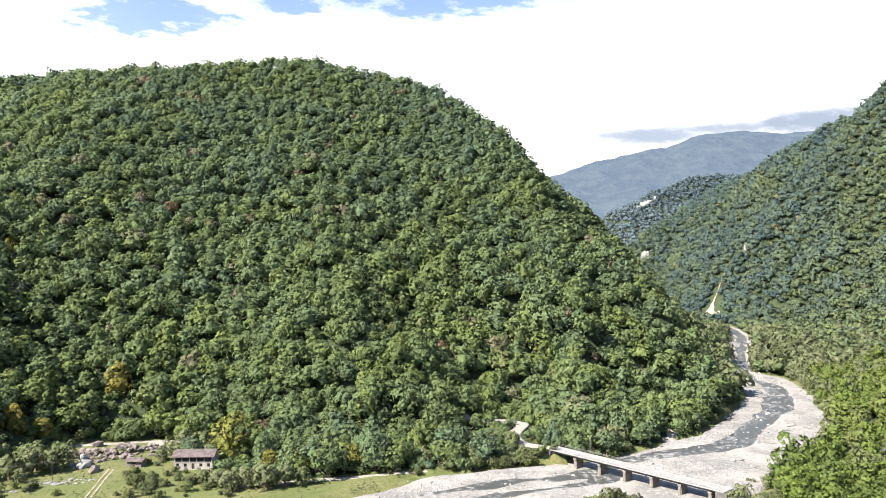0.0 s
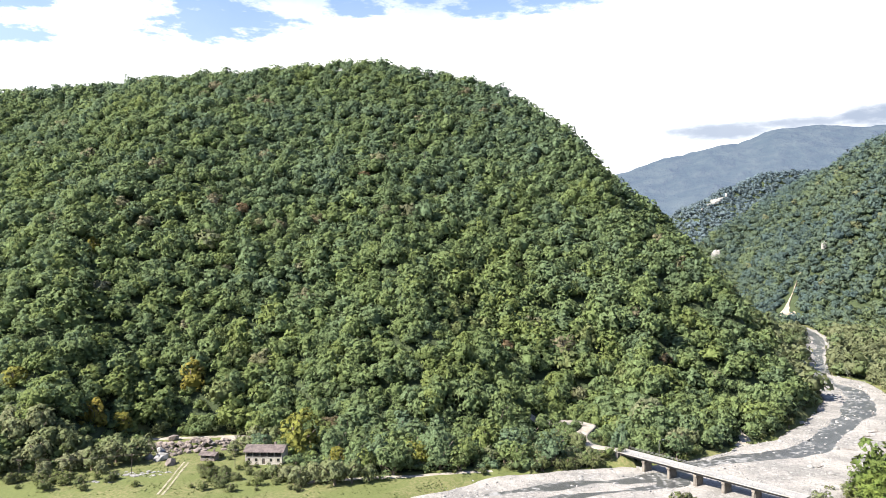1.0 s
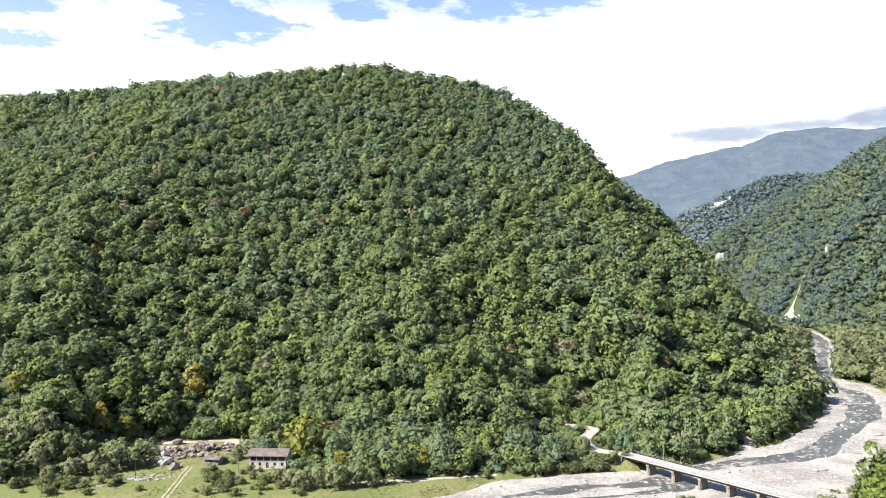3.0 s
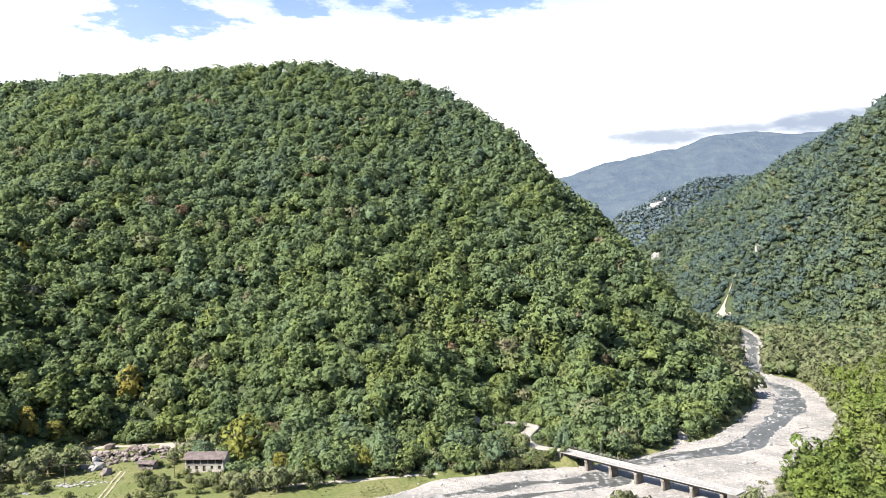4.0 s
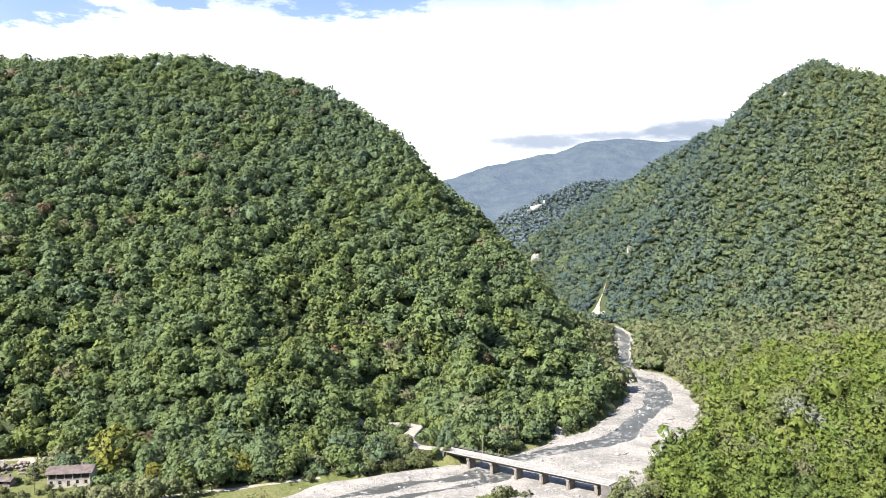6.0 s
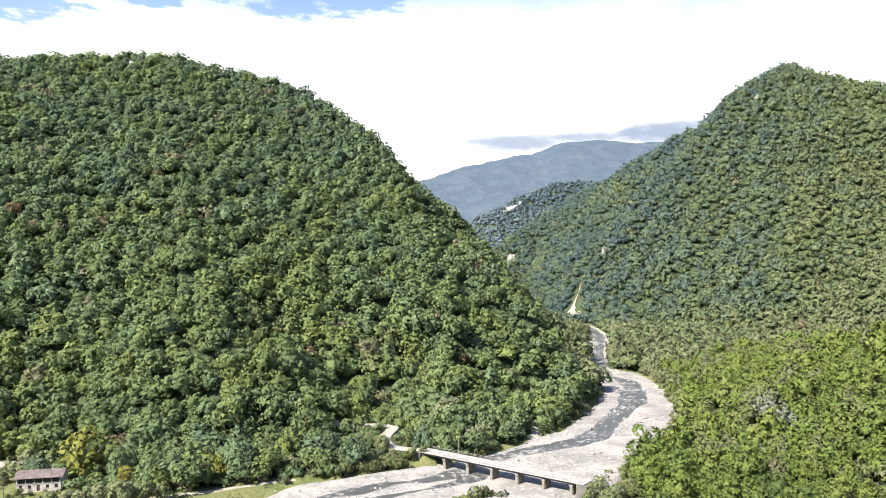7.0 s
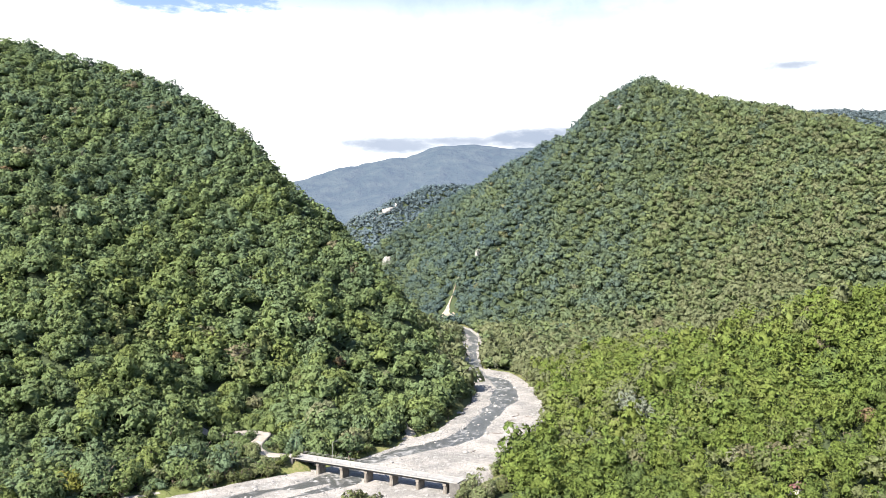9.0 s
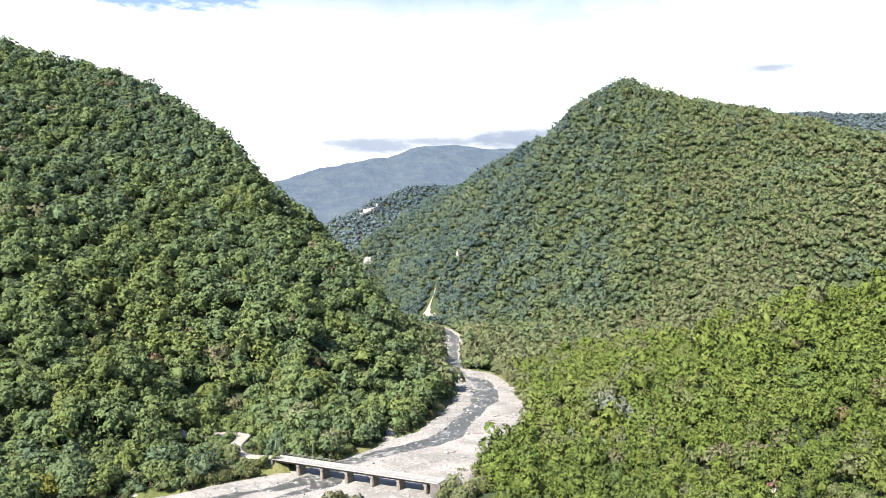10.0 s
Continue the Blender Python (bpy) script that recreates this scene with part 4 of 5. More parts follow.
make_road("road_approach", "pale gravel road that bends out of the trees to the bridge", APPROACH, 5.5, DIRT, lift=0.1)
make_road("dirt_road", "pale dirt road along the foot of the wood", [(-162, 322), (-150, 325), (-136, 328), (-122, 331), (-114, 330)], 3.4, DIRT)
make_road("sandy_pad", "bare yellow sandy pad beside the dirt road", [(-125, 331, 5), (-123, 325, 7), (-120.5, 317, 4)], 6, DIRT)
for off in (-0.9, 0.9):
    make_road("wheel_track", "bare wheel track across the meadow", [(-126.8 + off, 289.5), (-124.2 + off, 276), (-121.2 + off, 262), (-119 + off, 250)], 0.8, TRACK, lift=0.06)
make_road("meadow_path", "pale worn path along the edge of the wood", [(-75, 266), (-58, 272), (-38, 277), (-18, 283), (-6, 286)], 2.6, DIRT)
for off in (-0.8, 0.8):
    make_road("bank_track", "bare wheel track down the wooded bank", [(107.5 + off, 366), (106 + off, 358), (103.5 + off, 346), (102 + off, 337)], 0.7, DIRT)

make_road("bank_scar", "bare pale earth on the river bank below the wood", [(97.5, 333, 5), (102, 338, 6), (105, 347, 3.5), (106.5, 357, 2)], 4, DIRT, lift=0.08)


# ---- the old house ----


def make_house(name, label, x, y, z, yaw, wide, deep, tall, roof_mat, wall_mat, gallery=True, rows=5):
    root = new(name)
    tagged(root, label, "house")
    root.matrix_world = pose(x, y, z, 0, 0, yaw)
    w, d = wide / 2, deep / 2
    storey = tall / 2
    # lower walls with real openings in the front
    bm = bmesh.new()
    xs = [-w]
    for k in range(rows):
        c = -w + wide * (k + 0.5) / rows
        xs += [c - 0.55, c + 0.55]
    xs.append(w)
    for k in range(0, len(xs), 2):
        block(bm, xs[k], xs[k + 1], -d, -d + 0.4, -0.8, storey)
    for k in range(1, len(xs) - 1, 2):
        sill = 0.0 if k == 5 else 0.95
        block(bm, xs[k], xs[k + 1], -d, -d + 0.4, -0.8, sill)
        block(bm, xs[k], xs[k + 1], -d, -d + 0.4, 2.15, storey)
    block(bm, -w, w, d - 0.4, d, -0.8, tall)
    block(bm, -w, -w + 0.4, -d + 0.4, d - 0.4, -0.8, tall)
    block(bm, w - 0.4, w, -d + 0.4, d - 0.4, -0.8, tall)
    part("wall", bm, wall_mat, root)
    for k in range(1, len(xs) - 1, 2):
        if k == 5:
            part("door", boxes((xs[k] + 0.05, xs[k + 1] - 0.05, -d + 0.2, -d + 0.26, -0.3, 2.1)), DARK_WOOD, root, "dark wooden door")
            continue
        win = part("window", boxes((xs[k] + 0.004, xs[k] + 0.1, -d + 0.15, -d + 0.25, 0.95, 2.15), (xs[k + 1] - 0.1, xs[k + 1] - 0.004, -d + 0.15, -d + 0.25, 0.95, 2.15),
                                   (xs[k] + 0.1, xs[k + 1] - 0.1, -d + 0.15, -d + 0.25, 1.5, 1.58)), DARK_WOOD, root, "old window in a dark frame")
        part("pane", boxes((xs[k] + 0.1, xs[k + 1] - 0.1, -d + 0.19, -d + 0.21, 0.95, 2.15)), GLASS_DARK, win)
        part("sill", boxes((xs[k] - 0.1, xs[k + 1] + 0.1, -d - 0.12, -d - 0.004, 0.85, 0.95)), CONCRETE, win)
    if gallery:
        # upper floor: an open gallery in front of a set-back wall
        part("floor_slab", boxes((-w - 0.004, w + 0.004, -d - 0.1, d - 0.41, storey + 0.004, storey + 0.22)), CONCRETE, root)
        # shade inside the gallery is put into this wall's dark colour
        part("back_wall", boxes((-w + 0.404, w - 0.404, -d + 2.0, -d + 2.25, storey + 0.224, tall)), DARK_WOOD, root, "dark gallery wall with the recess's shade in its colour")
        rail = part("gallery_rail", boxes((-w + 0.3, w - 0.3, -d - 0.02, -d + 0.06, storey + 0.95, storey + 1.05), (-w + 0.3, w - 0.3, -d, -d + 0.04, storey + 0.4, storey + 0.48)), DARK_WOOD, root)
        for k in range(rows + 1):
            c = -w + 0.3 + (wide - 0.6) * k / rows
            part("post", boxes((c - 0.11, c + 0.11, -d - 0.08, -d + 0.14, storey + 0.224, tall - 0.004)), WHITEWASH, rail)
        for k in range(rows - 1):
            c = -w + wide * (k + 1.0) / rows
            part("window", boxes((c - 0.5, c + 0.5, -d + 1.92, -d + 1.996, storey + 1.1, storey + 2.3)), GLASS_DARK, root)
    # roof of two slopes, with eaves, in sheets
    rise, over = deep * 0.17, 0.75
    for side in (-1, 1):
        slope = new("roof_slope")
        slope.parent = root
        n = max(4, int(wide / 1.1))
        sheet = None
        for k in range(n):
            x0, x1 = -w - over + (wide + 2 * over) * k / n, -w - over + (wide + 2 * over) * (k + 1) / n
            bm = bmesh.new()
            p = [(0, side * (d + over), tall - rise * over / d), (x1 - x0 - 0.02, side * (d + over), tall - rise * over / d), (x1 - x0 - 0.02, 0, tall + rise), (0, 0, tall + rise)]
            low = [bm.verts.new((a, b, c)) for a, b, c in p]
            up = [bm.verts.new((a, b, c + 0.08 + 0.03 * (k % 2))) for a, b, c in p]
            bm.faces.new(low), bm.faces.new(up)
            for q in range(4):
                bm.faces.new((low[q], low[(q + 1) % 4], up[(q + 1) % 4], up[q]))
            ob = part("roof_sheet", bm, roof_mat, slope)
            ob.location.x = x0
    bm = bmesh.new()
    for x0, x1 in ((-w, -w + 0.3), (w - 0.3, w)):
        v = [[bm.verts.new(p) for p in ((q, -d + 0.05, tall + 0.003), (q, d - 0.05, tall + 0.003), (q, 0, tall + rise - 0.06))] for q in (x0, x1)]
        bm.faces.new(v[0]), bm.faces.new(v[1][::-1])
        for a, b in ((0, 1), (1, 2), (2, 0)):
            bm.faces.new((v[0][a], v[0][b], v[1][b], v[1][a]))
    part("gable", bm, wall_mat, root)
    part("chimney", boxes((w * 0.4, w * 0.4 + 0.7, 0.4, 1.1, tall + rise - 0.6, tall + rise + 0.9), bevel=0.03), RUBBLE, root)
    return root


make_house("old_house", "abandoned two-storey whitewashed house with a rusty roof and gallery", -95.3, 292.5, land(-94.7, 290) + 0.3, 2, 14.6, 9.0, 4.9, ROOF_SHEET, WHITEWASH)
make_house("hut", "small hut with a red roof among the trees", 178.5, 182, land(178.5, 182) + 0.2, 35, 5.5, 4.2, 3.4, RED_ROOF, WHITEWASH, gallery=False, rows=3)
make_house("shed", "low ruined stone shed with a rusty roof", -119, 293.5, land(-119, 293.5) + 0.1, -6, 6.0, 4.0, 2.4, ROOF_SHEET, RUBBLE, gallery=False, rows=2)


# ---- rubble, boulders, driftwood ----


def make_boulders():
    rng = np.random.default_rng(5)
    for k, (x, y, s) in enumerate([(-147, 322, 3.0), (-143, 301, 3.0), (-138, 291, 3.6), (-131.6, 285.5, 3.0), (-144, 293, 2.4), (-127, 316, 1.8), (-148, 312, 2.2), (-150, 306, 1.6), (-144, 309, 1.7), (-130, 311, 1.5)]):
        me = rock_mesh("boulder", 40 + k, (s * 1.1, s * 0.8, s * 0.7), STONE if k % 3 else RUBBLE, 1)
        ob = tagged(new("boulder", me), "large pale angular boulder by the quarry rubble" if k % 3 else "large brown broken boulder by the quarry rubble", "boulder", "quarry boulders")
        ob.matrix_world = pose(x, y, land(x, y) + 0.1, rng.uniform(-12, 12), rng.uniform(-12, 12), rng.uniform(0, 360))
    # stones of the river: the larger ones singly
    shapes = [rock_mesh("river_boulder", 80 + k, (1, 0.8, 0.65), STONE, 2) for k in range(6)]
    n = 0
    while n < 210:
        t = rng.uniform(0.16, 0.62)
        a, b = BANK_L[int(t * 419)], BANK_R[int(t * 419)]
        w = rng.beta(0.8, 0.8)
        x, y = a[0] * (1 - w) + b[0] * w, a[1] * (1 - w) + b[1] * w
        ob = tagged(new("river_boulder", shapes[n % 6]), "pale grey rounded boulder on the gravel bed", "boulder", "river boulders")
        s = 0.45 + 1.1 * rng.random() ** 3
        ob.matrix_world = pose(x, y, lie(x, y) - 0.12 * s, 0, 0, rng.uniform(0, 360)) @ Matrix.Diagonal((s, s, s, 1))
        n += 1


BANK_L, BANK_R = spline(LEFT_BANK, 420), spline(RIGHT_BANK, 420)


def heap(name, label, spots, mat, seed, size, flat=0.6):
    """Many loose stones, one mesh. spots: x, y."""
    rng = np.random.default_rng(seed)
    base = []
    for k in range(6):
        me = rock_mesh("stone", 300 + k, (1, 0.8, flat), mat, 1)
        v = np.array([q.co[:] for q in me.vertices])
        f = np.array([q.vertices[:] for q in me.polygons])
        base.append((v, f))
        bpy.data.meshes.remove(me)
    verts, faces, n = [], [], 0
    for k, (x, y, lift) in enumerate(spots):
        v, f = base[k % 6]
        s = size * (0.3 + 1.5 * rng.random() ** 3.5)
        a = rng.uniform(0, 6.28)
        c, d = math.cos(a), math.sin(a)
        verts.append(np.stack([x + s * (v[:, 0] * c - v[:, 1] * d), y + s * (v[:, 0] * d + v[:, 1] * c), lift + s * v[:, 2]], -1))
        faces.append(f + n)
        n += len(v)
    tagged(new(name, mesh_of(name, np.vstack(verts), np.vstack(faces), [mat], False)), label, "stones", kind="stuff")


def make_stones():
    rng = np.random.default_rng(17)
    spots = []
    for cx, cy, rx, ry, hi, n in ((-131, 314, 12, 5, 2.6, 170), (-151, 306, 10, 4, 1.6, 110), (-139, 302, 9, 4, 1.0, 60), (-141, 309, 9, 4, 1.8, 80), (-158, 309, 6, 3, 1.2, 50), (-121, 318, 5, 3, 1.6, 50), (-130, 304, 6, 3, 0.8, 30)):
        u, v = rng.normal(scale=0.5, size=n), rng.normal(scale=0.5, size=n)
        x, y = cx + rx * u, cy + ry * v
        z = height(x, y) + hi * np.clip(1 - (u * u + v * v), 0, 1) - 0.2
        spots += list(zip(x, y, z))
    heap("rubble", "brown and pinkish broken rubble heaped on the meadow", spots, RUBBLE, 3, 1.15)
    spots = []
    for cx, cy, rx, ry, n in ((-139, 271, 7, 2.4, 110), (-150, 262, 3, 1.2, 25), (-134, 276, 3, 1.5, 25), (-128, 276, 2, 1, 10)):
        x, y = cx + rx * rng.normal(scale=0.6, size=n), cy + ry * rng.normal(scale=0.6, size=n)
        spots += list(zip(x, y, height(x, y) - 0.05))
    heap("pale_debris", "pale stone debris lying on the grass", spots, STONE, 4, 0.6, 0.35)
    x, y = [], []
    for k in range(4400):
        t = rng.uniform(0.1, 0.9)
        a, b = BANK_L[int(t * 419)], BANK_R[int(t * 419)]
        w = rng.random()
        x.append(a[0] * (1 - w) + b[0] * w), y.append(a[1] * (1 - w) + b[1] * w)
    x, y = np.array(x), np.array(y)
    k = vnoise(x / 11, y / 11, 90) > 0.32
    x, y = x[k], y[k]
    heap("river_stones", "loose pale grey stones strewn over the gravel", list(zip(x, y, np.maximum(bed(x, y), -0.12) - 0.05)), STONE, 6, 0.45)


make_boulders()
make_stones()


def make_log(x, y, yaw, length):
    bm = bmesh.new()
    rod(bm, (-length / 2, 0, 0.2), (length / 2, 0, 0.3), 0.22, 0.1)
    rod(bm, (length * 0.1, 0, 0.25), (length * 0.3, 0.9, 0.7), 0.09, 0.04, 6)
    rod(bm, (length * 0.25, 0, 0.27), (length * 0.4, -0.8, 0.5), 0.07, 0.03, 6)
    rod(bm, (-length / 2, 0, 0.2), (-length / 2 - 0.4, 0.5, 0.75), 0.12, 0.04, 6)
    rod(bm, (-length / 2, 0, 0.2), (-length / 2 - 0.4, -0.5, 0.6), 0.12, 0.04, 6)
    ob = part("driftwood_log", bm, DRIFT)
    tagged(ob, "bleached driftwood log with broken roots on the gravel bar", "log", "driftwood")
    ob.matrix_world = pose(x, y, lie(x, y), 0, 0, yaw)


for q in ((167, 362, 20, 6), (170, 366, 70, 5), (143, 330, -30, 5), (160, 352, 10, 4), (172, 358, 130, 4), (120, 303, 40, 4), (186, 404, 60, 5)):
    make_log(*q)


# ---- bare rock and earth on the hillsides ----


def make_outcrop(name, label, x, y, z, size, mat, seed, yaw=0.0, lumps=5):
    """A broken rock face: a few angular masses grown together."""
    rng = np.random.default_rng(seed)
    verts, faces, n = [], [], 0
    for k in range(lumps):
        me = rock_mesh("lump", seed * 10 + k, (0.5, 0.4, 0.5), mat, 3, 0.6)
        v = np.array([q.co[:] for q in me.vertices]) * rng.uniform(0.4, 1.0) * (5 / lumps) ** 0.4
        f = np.array([q.vertices[:] for q in me.polygons])
        bpy.data.meshes.remove(me)
        u = (k + 0.5) / lumps - 0.5
        v = v + (u * 0.9 + rng.uniform(-0.15, 0.15), rng.uniform(-0.1, 0.1), rng.uniform(-0.2, 0.3) + 0.25 * (1 - abs(u) * 2))
        verts.append(v * size)
        faces.append(f + n)
        n += len(v)
    ob = new(name, mesh_of(name, np.vstack(verts), np.vstack(faces), [mat], False))
    tagged(ob, label, "rock")
    ob.matrix_world = pose(x, y, z, 0, 0, yaw)


make_outcrop("limestone_cliff", "white limestone cliff rising out of the wooded spur", 312, 1150, 63, (15, 11, 28), LIMESTONE, 51, -15, 10)
make_outcrop("rock_pinnacle", "small white rock pinnacle among trees on the hillside", 371, 925, land(371, 925) + 5, (5, 5, 12), LIMESTONE, 52, 0, 3)
for k, (x, y, s) in enumerate([(588, 924, 7), (592, 928, 5.5), (560, 920, 6.5), (557, 918, 5), (610, 935, 5.5)]):
    make_outcrop("crag", "grey white rock crag near the top of the hill", x, y, land(x, y) + 1.5, (s, s * 0.7, s * 1.1), STONE, 60 + k, 30 * k, 3)
for k, (x, y, s) in enumerate([(472, 1766, 20), (458, 1762, 14), (486, 1772, 16), (440, 1754, 11), (500, 1782, 12)]):
    make_outcrop("distant_crag", "white crag on the distant ridge", x, y, land(x, y) + 2, (s, s * 0.6, s * 0.8), LIMESTONE, 70 + k, 20 * k, 4)


def make_slide():
    """A bare strip of ochre earth, wide at the foot and narrow above, laid on the slope."""
    s = spline([(305, 879, 28), (310, 886, 30), (314, 893, 21), (319, 900, 10), (326, 909, 3), (338, 922, 2), (346, 931, 4), (353, 939, 2)], 40)
    d = np.gradient(s[:, :2], axis=0)
    d /= np.hypot(*d.T)[:, None]
    w = np.linspace(-0.5, 0.5, 11)
    wide = s[:, 2:] * (1 + 0.5 * fbm(s[:, 0], s[:, 1], 12, 15, 3))[:, None]
    x, y = s[:, :1] + d[:, 1:] * w * wide, s[:, 1:2] - d[:, :1] * w * wide
    z = height(x, y) + 1.6 + 3.5 * fbm(x, y, 7, 19, 4) - 5 * (np.abs(w) * 2) ** 6
    tagged(new("earth_slide", mesh_of("earth_slide", np.stack([x, y, z], -1).reshape(-1, 3), grid_faces(40, 11), [OCHRE])), "bare ochre landslide scar at the foot of the hill", "landslide", kind="structure")


make_slide()


# ---- marked trees and bushes ----


DEAD = [(-62, 566), (-2, 560), (-40, 590), (581, 700), (205, 262)]


def make_marked_trees():
    gold = [tree_kind("golden_tree", "broadleaf tree turning golden yellow at the wood's edge", GOLD_LEAF, 1.0, 600 + k, crown(600 + k, 34, 800, 0.09, 1.35), "golden trees", "tree", -0.25) for k in range(3)]
    plant(gold, GOLD, 5, 0.95, 1.1)
    russet = [tree_kind("russet_tree", "broadleaf tree with brownish orange leaves among green crowns", RUSSET_LEAF, 1.0, 680 + k, crown(680 + k, 26, 560, 0.1, 0.9), "russet trees") for k in range(3)]
    plant(russet, RUSSET, 15, 0.95, 1.1)
    pale = [tree_kind("pale_tree", "pale yellowish grey-green broadleaf tree in the forest", PALE_LEAF, 1.0, 690 + k, crown(690 + k, 26, 560, 0.1, 0.85), "pale trees") for k in range(3)]
    plant(pale, PALE, 16, 0.95, 1.1)
    silver = [tree_kind("silver_willow", "silvery grey-green willow standing in the valley wood", SILVER_LEAF, 1.0, 620 + k, crown(620 + k, 28, 640, 0.095, 1.0), "silver willows", "tree", 0.3) for k in range(3)]
    plant(silver, SILVER, 6, 0.9, 1.1)
    grey = [tree_kind("willow", "grey-green bushy willow on the meadow's edge", WILLOW_LEAF, 1.0, 660 + k, crown(660 + k, 28, 640, 0.095, 0.95), "willows", "tree", 0.2) for k in range(4)]
    plant(grey, GREY, 9, 0.9, 1.15)
    bush = [tree_kind("bush", "low spreading green bush on the bank", BUSH_LEAF, 1.0, 640 + k, crown(640 + k, 16, 300, 0.12, 0.72), "bushes", "bush", 0.15) for k in range(4)]
    rng = np.random.default_rng(23)
    spots = [(112.5, 277, 2.6), (57, 257, 4.0), (61, 259, 3.6), (53, 255, 3.4), (65, 257, 3.0), (49.5, 257, 2.2), (10, 291, 1.6), (-12, 285, 1.5), (14, 289, 1.3), (-20, 282, 1.3), (120, 303, 0.8), (40, 299.5, 1.0), (43, 297.5, 0.9), (46, 297.5, 1.2), (48.5, 296.5, 1.2), (51, 304, 2.0), (48, 308, 2.4)]
    spots += [(x, y, rng.uniform(2.4, 3.6)) for x, y in zip(rng.uniform(20, 28, 20), rng.uniform(300, 338, 20))] + [(x, y, rng.uniform(1.6, 2.4)) for x, y in zip(rng.uniform(36, 41, 8), rng.uniform(312, 330, 8))]
    spots += [(x, y, rng.uniform(1.8, 3.2)) for x, y in zip(rng.uniform(95, 116, 16), rng.uniform(226, 262, 16))]
    spots += [(90.5, 248.5, 1.6), (93, 245, 2.4), (95, 250, 2.2), (87, 246, 1.4), (98, 238, 2.6), (101, 241, 2.8), (104, 245, 2.6), (96, 234, 2.8), (100, 245, 2.0), (92, 236, 2.2)]
    spots += [(x, y, rng.uniform(1.3, 2.9)) for x, y in zip(rng.uniform(-116, -60, 26), rng.uniform(262, 284, 26))]
    spots += [(x, y, rng.uniform(0.9, 2.2)) for x, y in zip(rng.uniform(-120, -70, 12), rng.uniform(252, 280, 12))]
    spots += [(-163, 262, 2.6), (-158, 258, 3.0), (-152, 256, 2.4), (-168, 258, 2.8), (-148, 252, 2.0), (-145, 262, 1.4), (-132, 258, 1.6), (-106, 256, 2.4), (-101, 259, 2.8), (-96, 255, 2.2)]
    spots += [(x, y + 0.25 * (x - 8), rng.uniform(1.8, 3.0)) for x, y in zip(rng.uniform(4, 39, 24), rng.uniform(289, 294, 24))]
    spots += [(x, y, rng.uniform(1.4, 2.8)) for x, y in zip(rng.uniform(-190, -142, 16), rng.uniform(250, 266, 16))]
    spots += [(x, y, rng.uniform(1.5, 2.6)) for x, y in zip(rng.uniform(-114, -66, 16), rng.uniform(256, 286, 16))]
    spots += [(x, y, rng.uniform(1.0, 2.0)) for x, y in zip(rng.uniform(-116, -104, 12), rng.uniform(290, 318, 12))]
    spots += [(x, y, rng.uniform(2.0, 3.2)) for x, y in zip(rng.uniform(-165, -112, 12), rng.uniform(333, 337, 12))]
    spots += [(x, 276 + 0.22 * (x + 64) + rng.uniform(1, 5) if x > -64 else rng.uniform(280, 286), rng.uniform(1.6, 2.8)) for x in rng.uniform(-84, -6, 14)]
    for t in np.linspace(0.2, 0.62, 34):
        a = BANK_L[int(t * 419)]
        spots.append((a[0] - rng.uniform(1.0, 5), a[1] + rng.uniform(0.5, 4), rng.uniform(1.6, 3.0)))
    for t in np.linspace(0.2, 0.7, 24):
        b = BANK_R[int(t * 419)]
        spots.append((b[0] + rng.uniform(1.0, 4), b[1] - rng.uniform(0.5, 3), rng.uniform(1.3, 2.6)))
    spots += [(x, y, rng.uniform(0.6, 1.5)) for x, y in zip(rng.uniform(172, 190, 14), rng.uniform(272, 340, 14))]
    plant(bush, spots, 8)
    for k, (x, y) in enumerate(DEAD):
        dead = new("dead_tree", make_trunk(80 + k, 4.2, 4.5, 8.5))
        dead.data.materials.clear()
        dead.data.materials.append(DRIFT)
        tagged(dead, "bare pale dead tree standing among green crowns", "dead tree", "dead trees")
        dead.location = (x, y, land(x, y))
    snag = new("dead_snag", make_trunk(77, 4.0, 4.5, 3.5))
    snag.data.materials.clear()
    snag.data.materials.append(DRIFT)
    tagged(snag, "bare bleached dead tree trunk among green trees", "dead tree")
    snag.location = (171.3, 224, land(171.3, 224))


make_marked_trees()


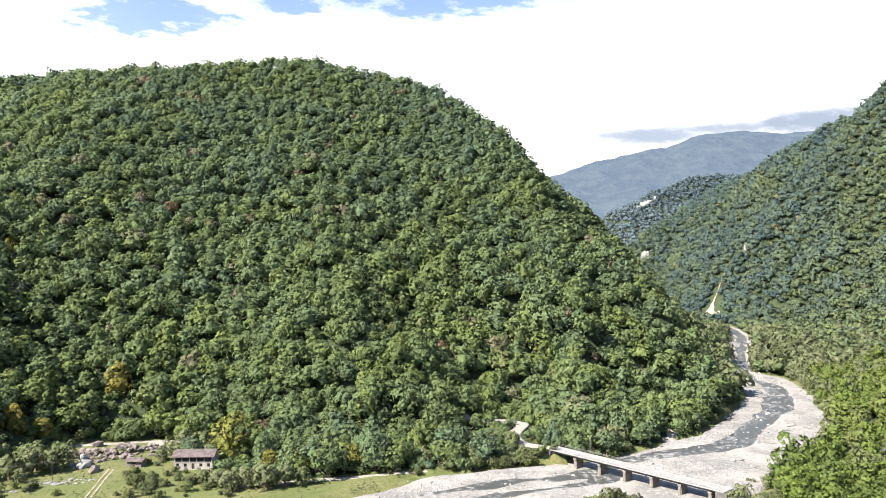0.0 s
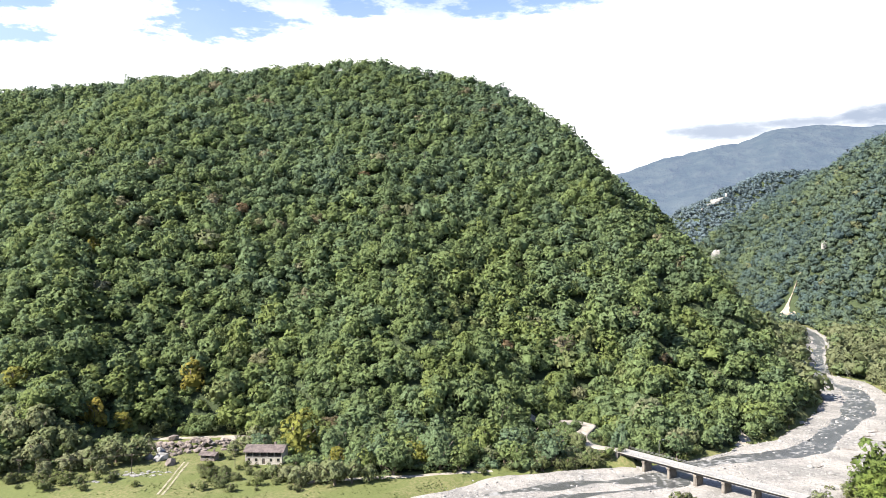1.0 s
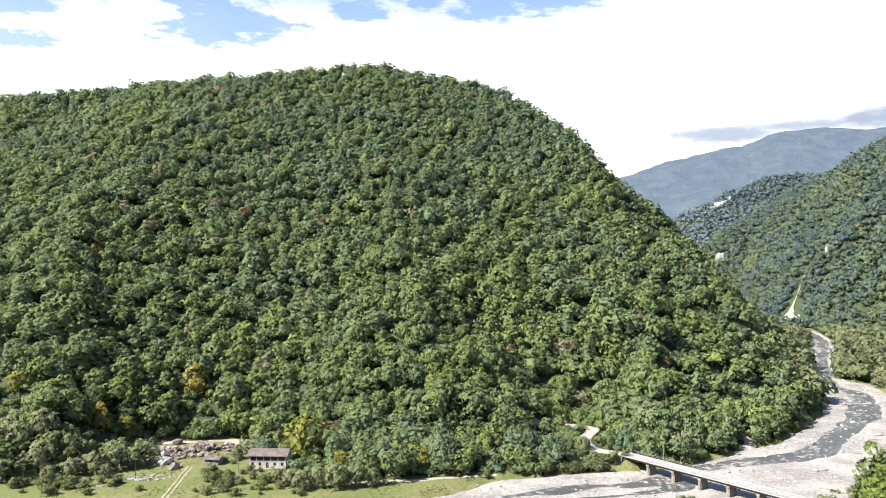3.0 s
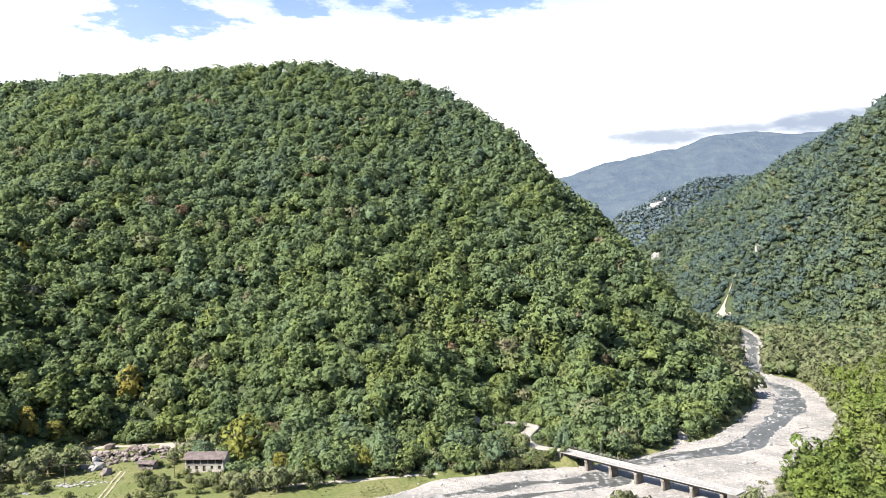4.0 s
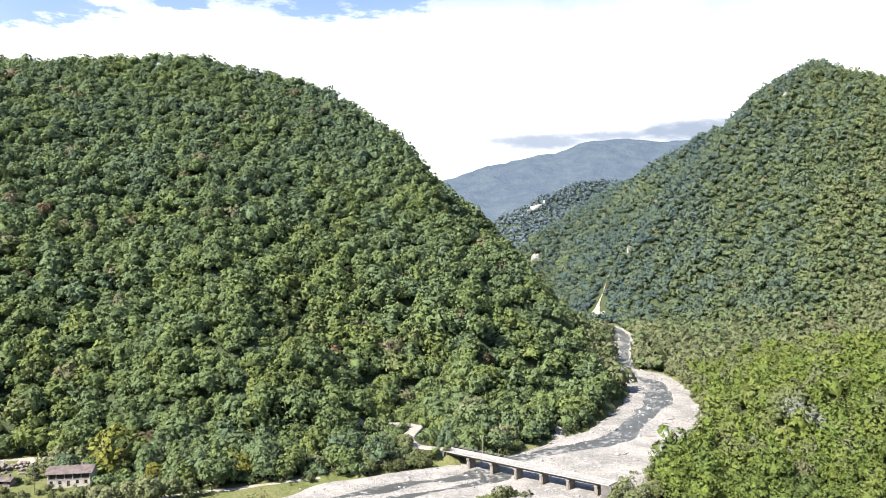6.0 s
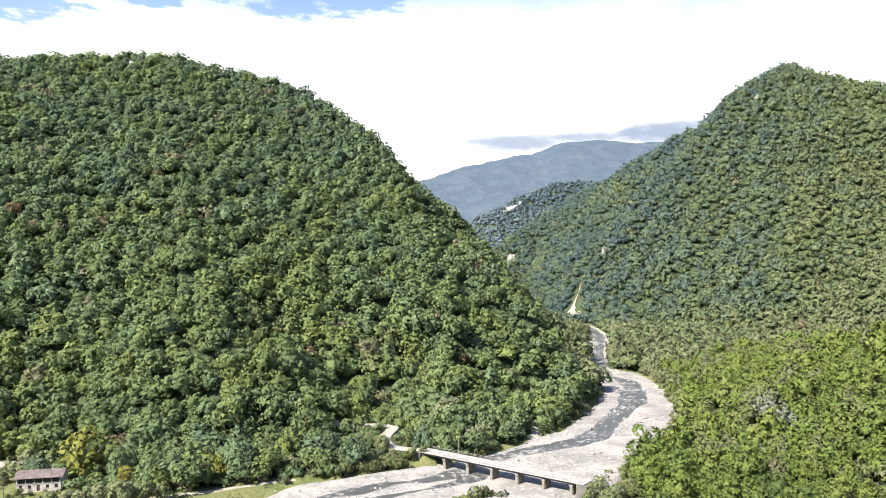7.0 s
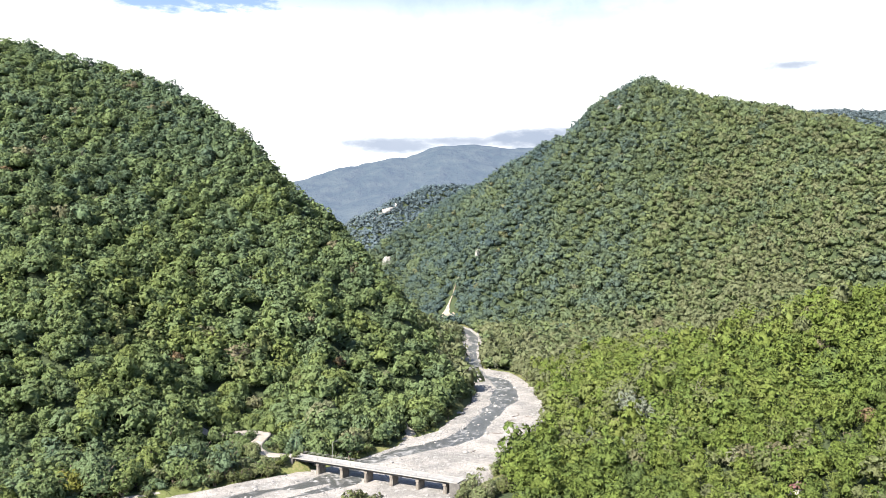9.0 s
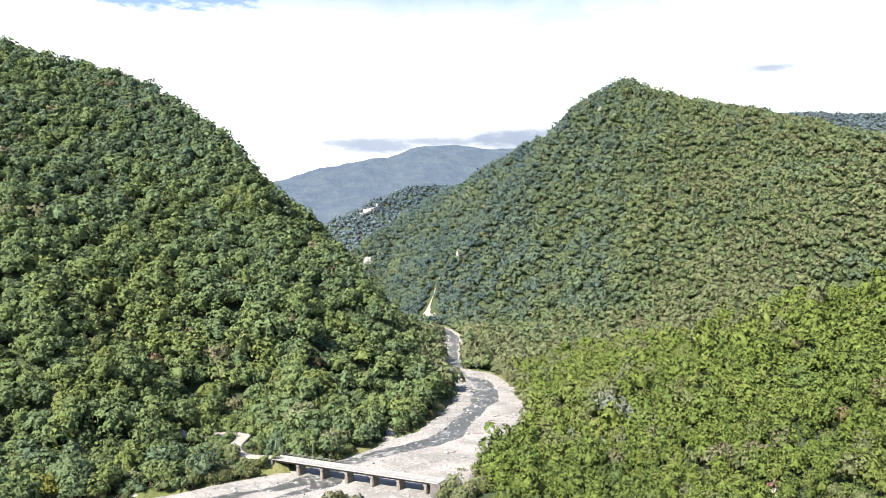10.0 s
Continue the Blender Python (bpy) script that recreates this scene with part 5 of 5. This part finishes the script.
def make_tufts():
    """Coarse grass and weeds on the meadow and the river's edge."""
    rng = np.random.default_rng(31)
    x, y = rng.uniform(-190, 0, 9000), rng.uniform(235, 335, 9000)
    k = inside(x, y, MEADOW) & (vnoise(x / 7, y / 7, 12) > 0.38)
    x, y = x[k][:2600], y[k][:2600]
    z = height(x, y)
    n = len(x)
    a = rng.uniform(0, 6.28, (n, 4))
    lean = rng.uniform(0.1, 0.45, (n, 4))
    tall = rng.uniform(0.12, 0.45, (n, 1)) * (0.5 + vnoise(x / 15, y / 15, 19))[:, None]
    root = np.stack([x, y, z - 0.05], -1)[:, None]
    side = np.stack([-np.sin(a), np.cos(a), 0 * a], -1) * 0.22
    tip = np.stack([np.cos(a) * lean, np.sin(a) * lean, tall + 0 * a], -1)
    tri = np.stack([root - side, root + side, root + tip], 2).reshape(-1, 3)
    out = np.repeat(np.stack([np.cos(a) * 0.5, np.sin(a) * 0.5, 0 * a + 0.8], -1).reshape(-1, 3), 3, 0)
    me = mesh_of("grass_tufts", tri, np.arange(len(tri)).reshape(-1, 3), [BUSH_LEAF], False)
    set_outward(me, out)
    me.attributes.new("tint", "FLOAT", "POINT").data.foreach_set("value", np.repeat(rng.random(n), 12).astype(np.float32))
    tagged(new("grass_tufts", me), "coarse grass tufts and weeds on the meadow", "grass", kind="stuff")


make_tufts()


# ---- power line across the meadow ----


def make_power_line():
    spots = [(-178, 262), (-140, 271), (-104, 281)]
    for x, y in spots:
        make_pole(x, y, land(x, y), 8.0, "utility_pole", "old wooden utility pole on the meadow")
    for off in (-0.9, 0.9):
        cable = bmesh.new()
        for (ax, ay), (bx, by) in zip(spots, spots[1:]):
            last = None
            for k in range(13):
                t = k / 12
                p = (ax + (bx - ax) * t + off, ay + (by - ay) * t, (land(ax, ay) * (1 - t) + land(bx, by) * t) + 7.65 - 3.2 * t * (1 - t))
                if last:
                    rod(cable, last, p, 0.025, sides=4)
                last = p
        tagged(part("power_cable", cable, DARK_WOOD), "thin dark overhead power cable between wooden poles", "cable")


make_power_line()
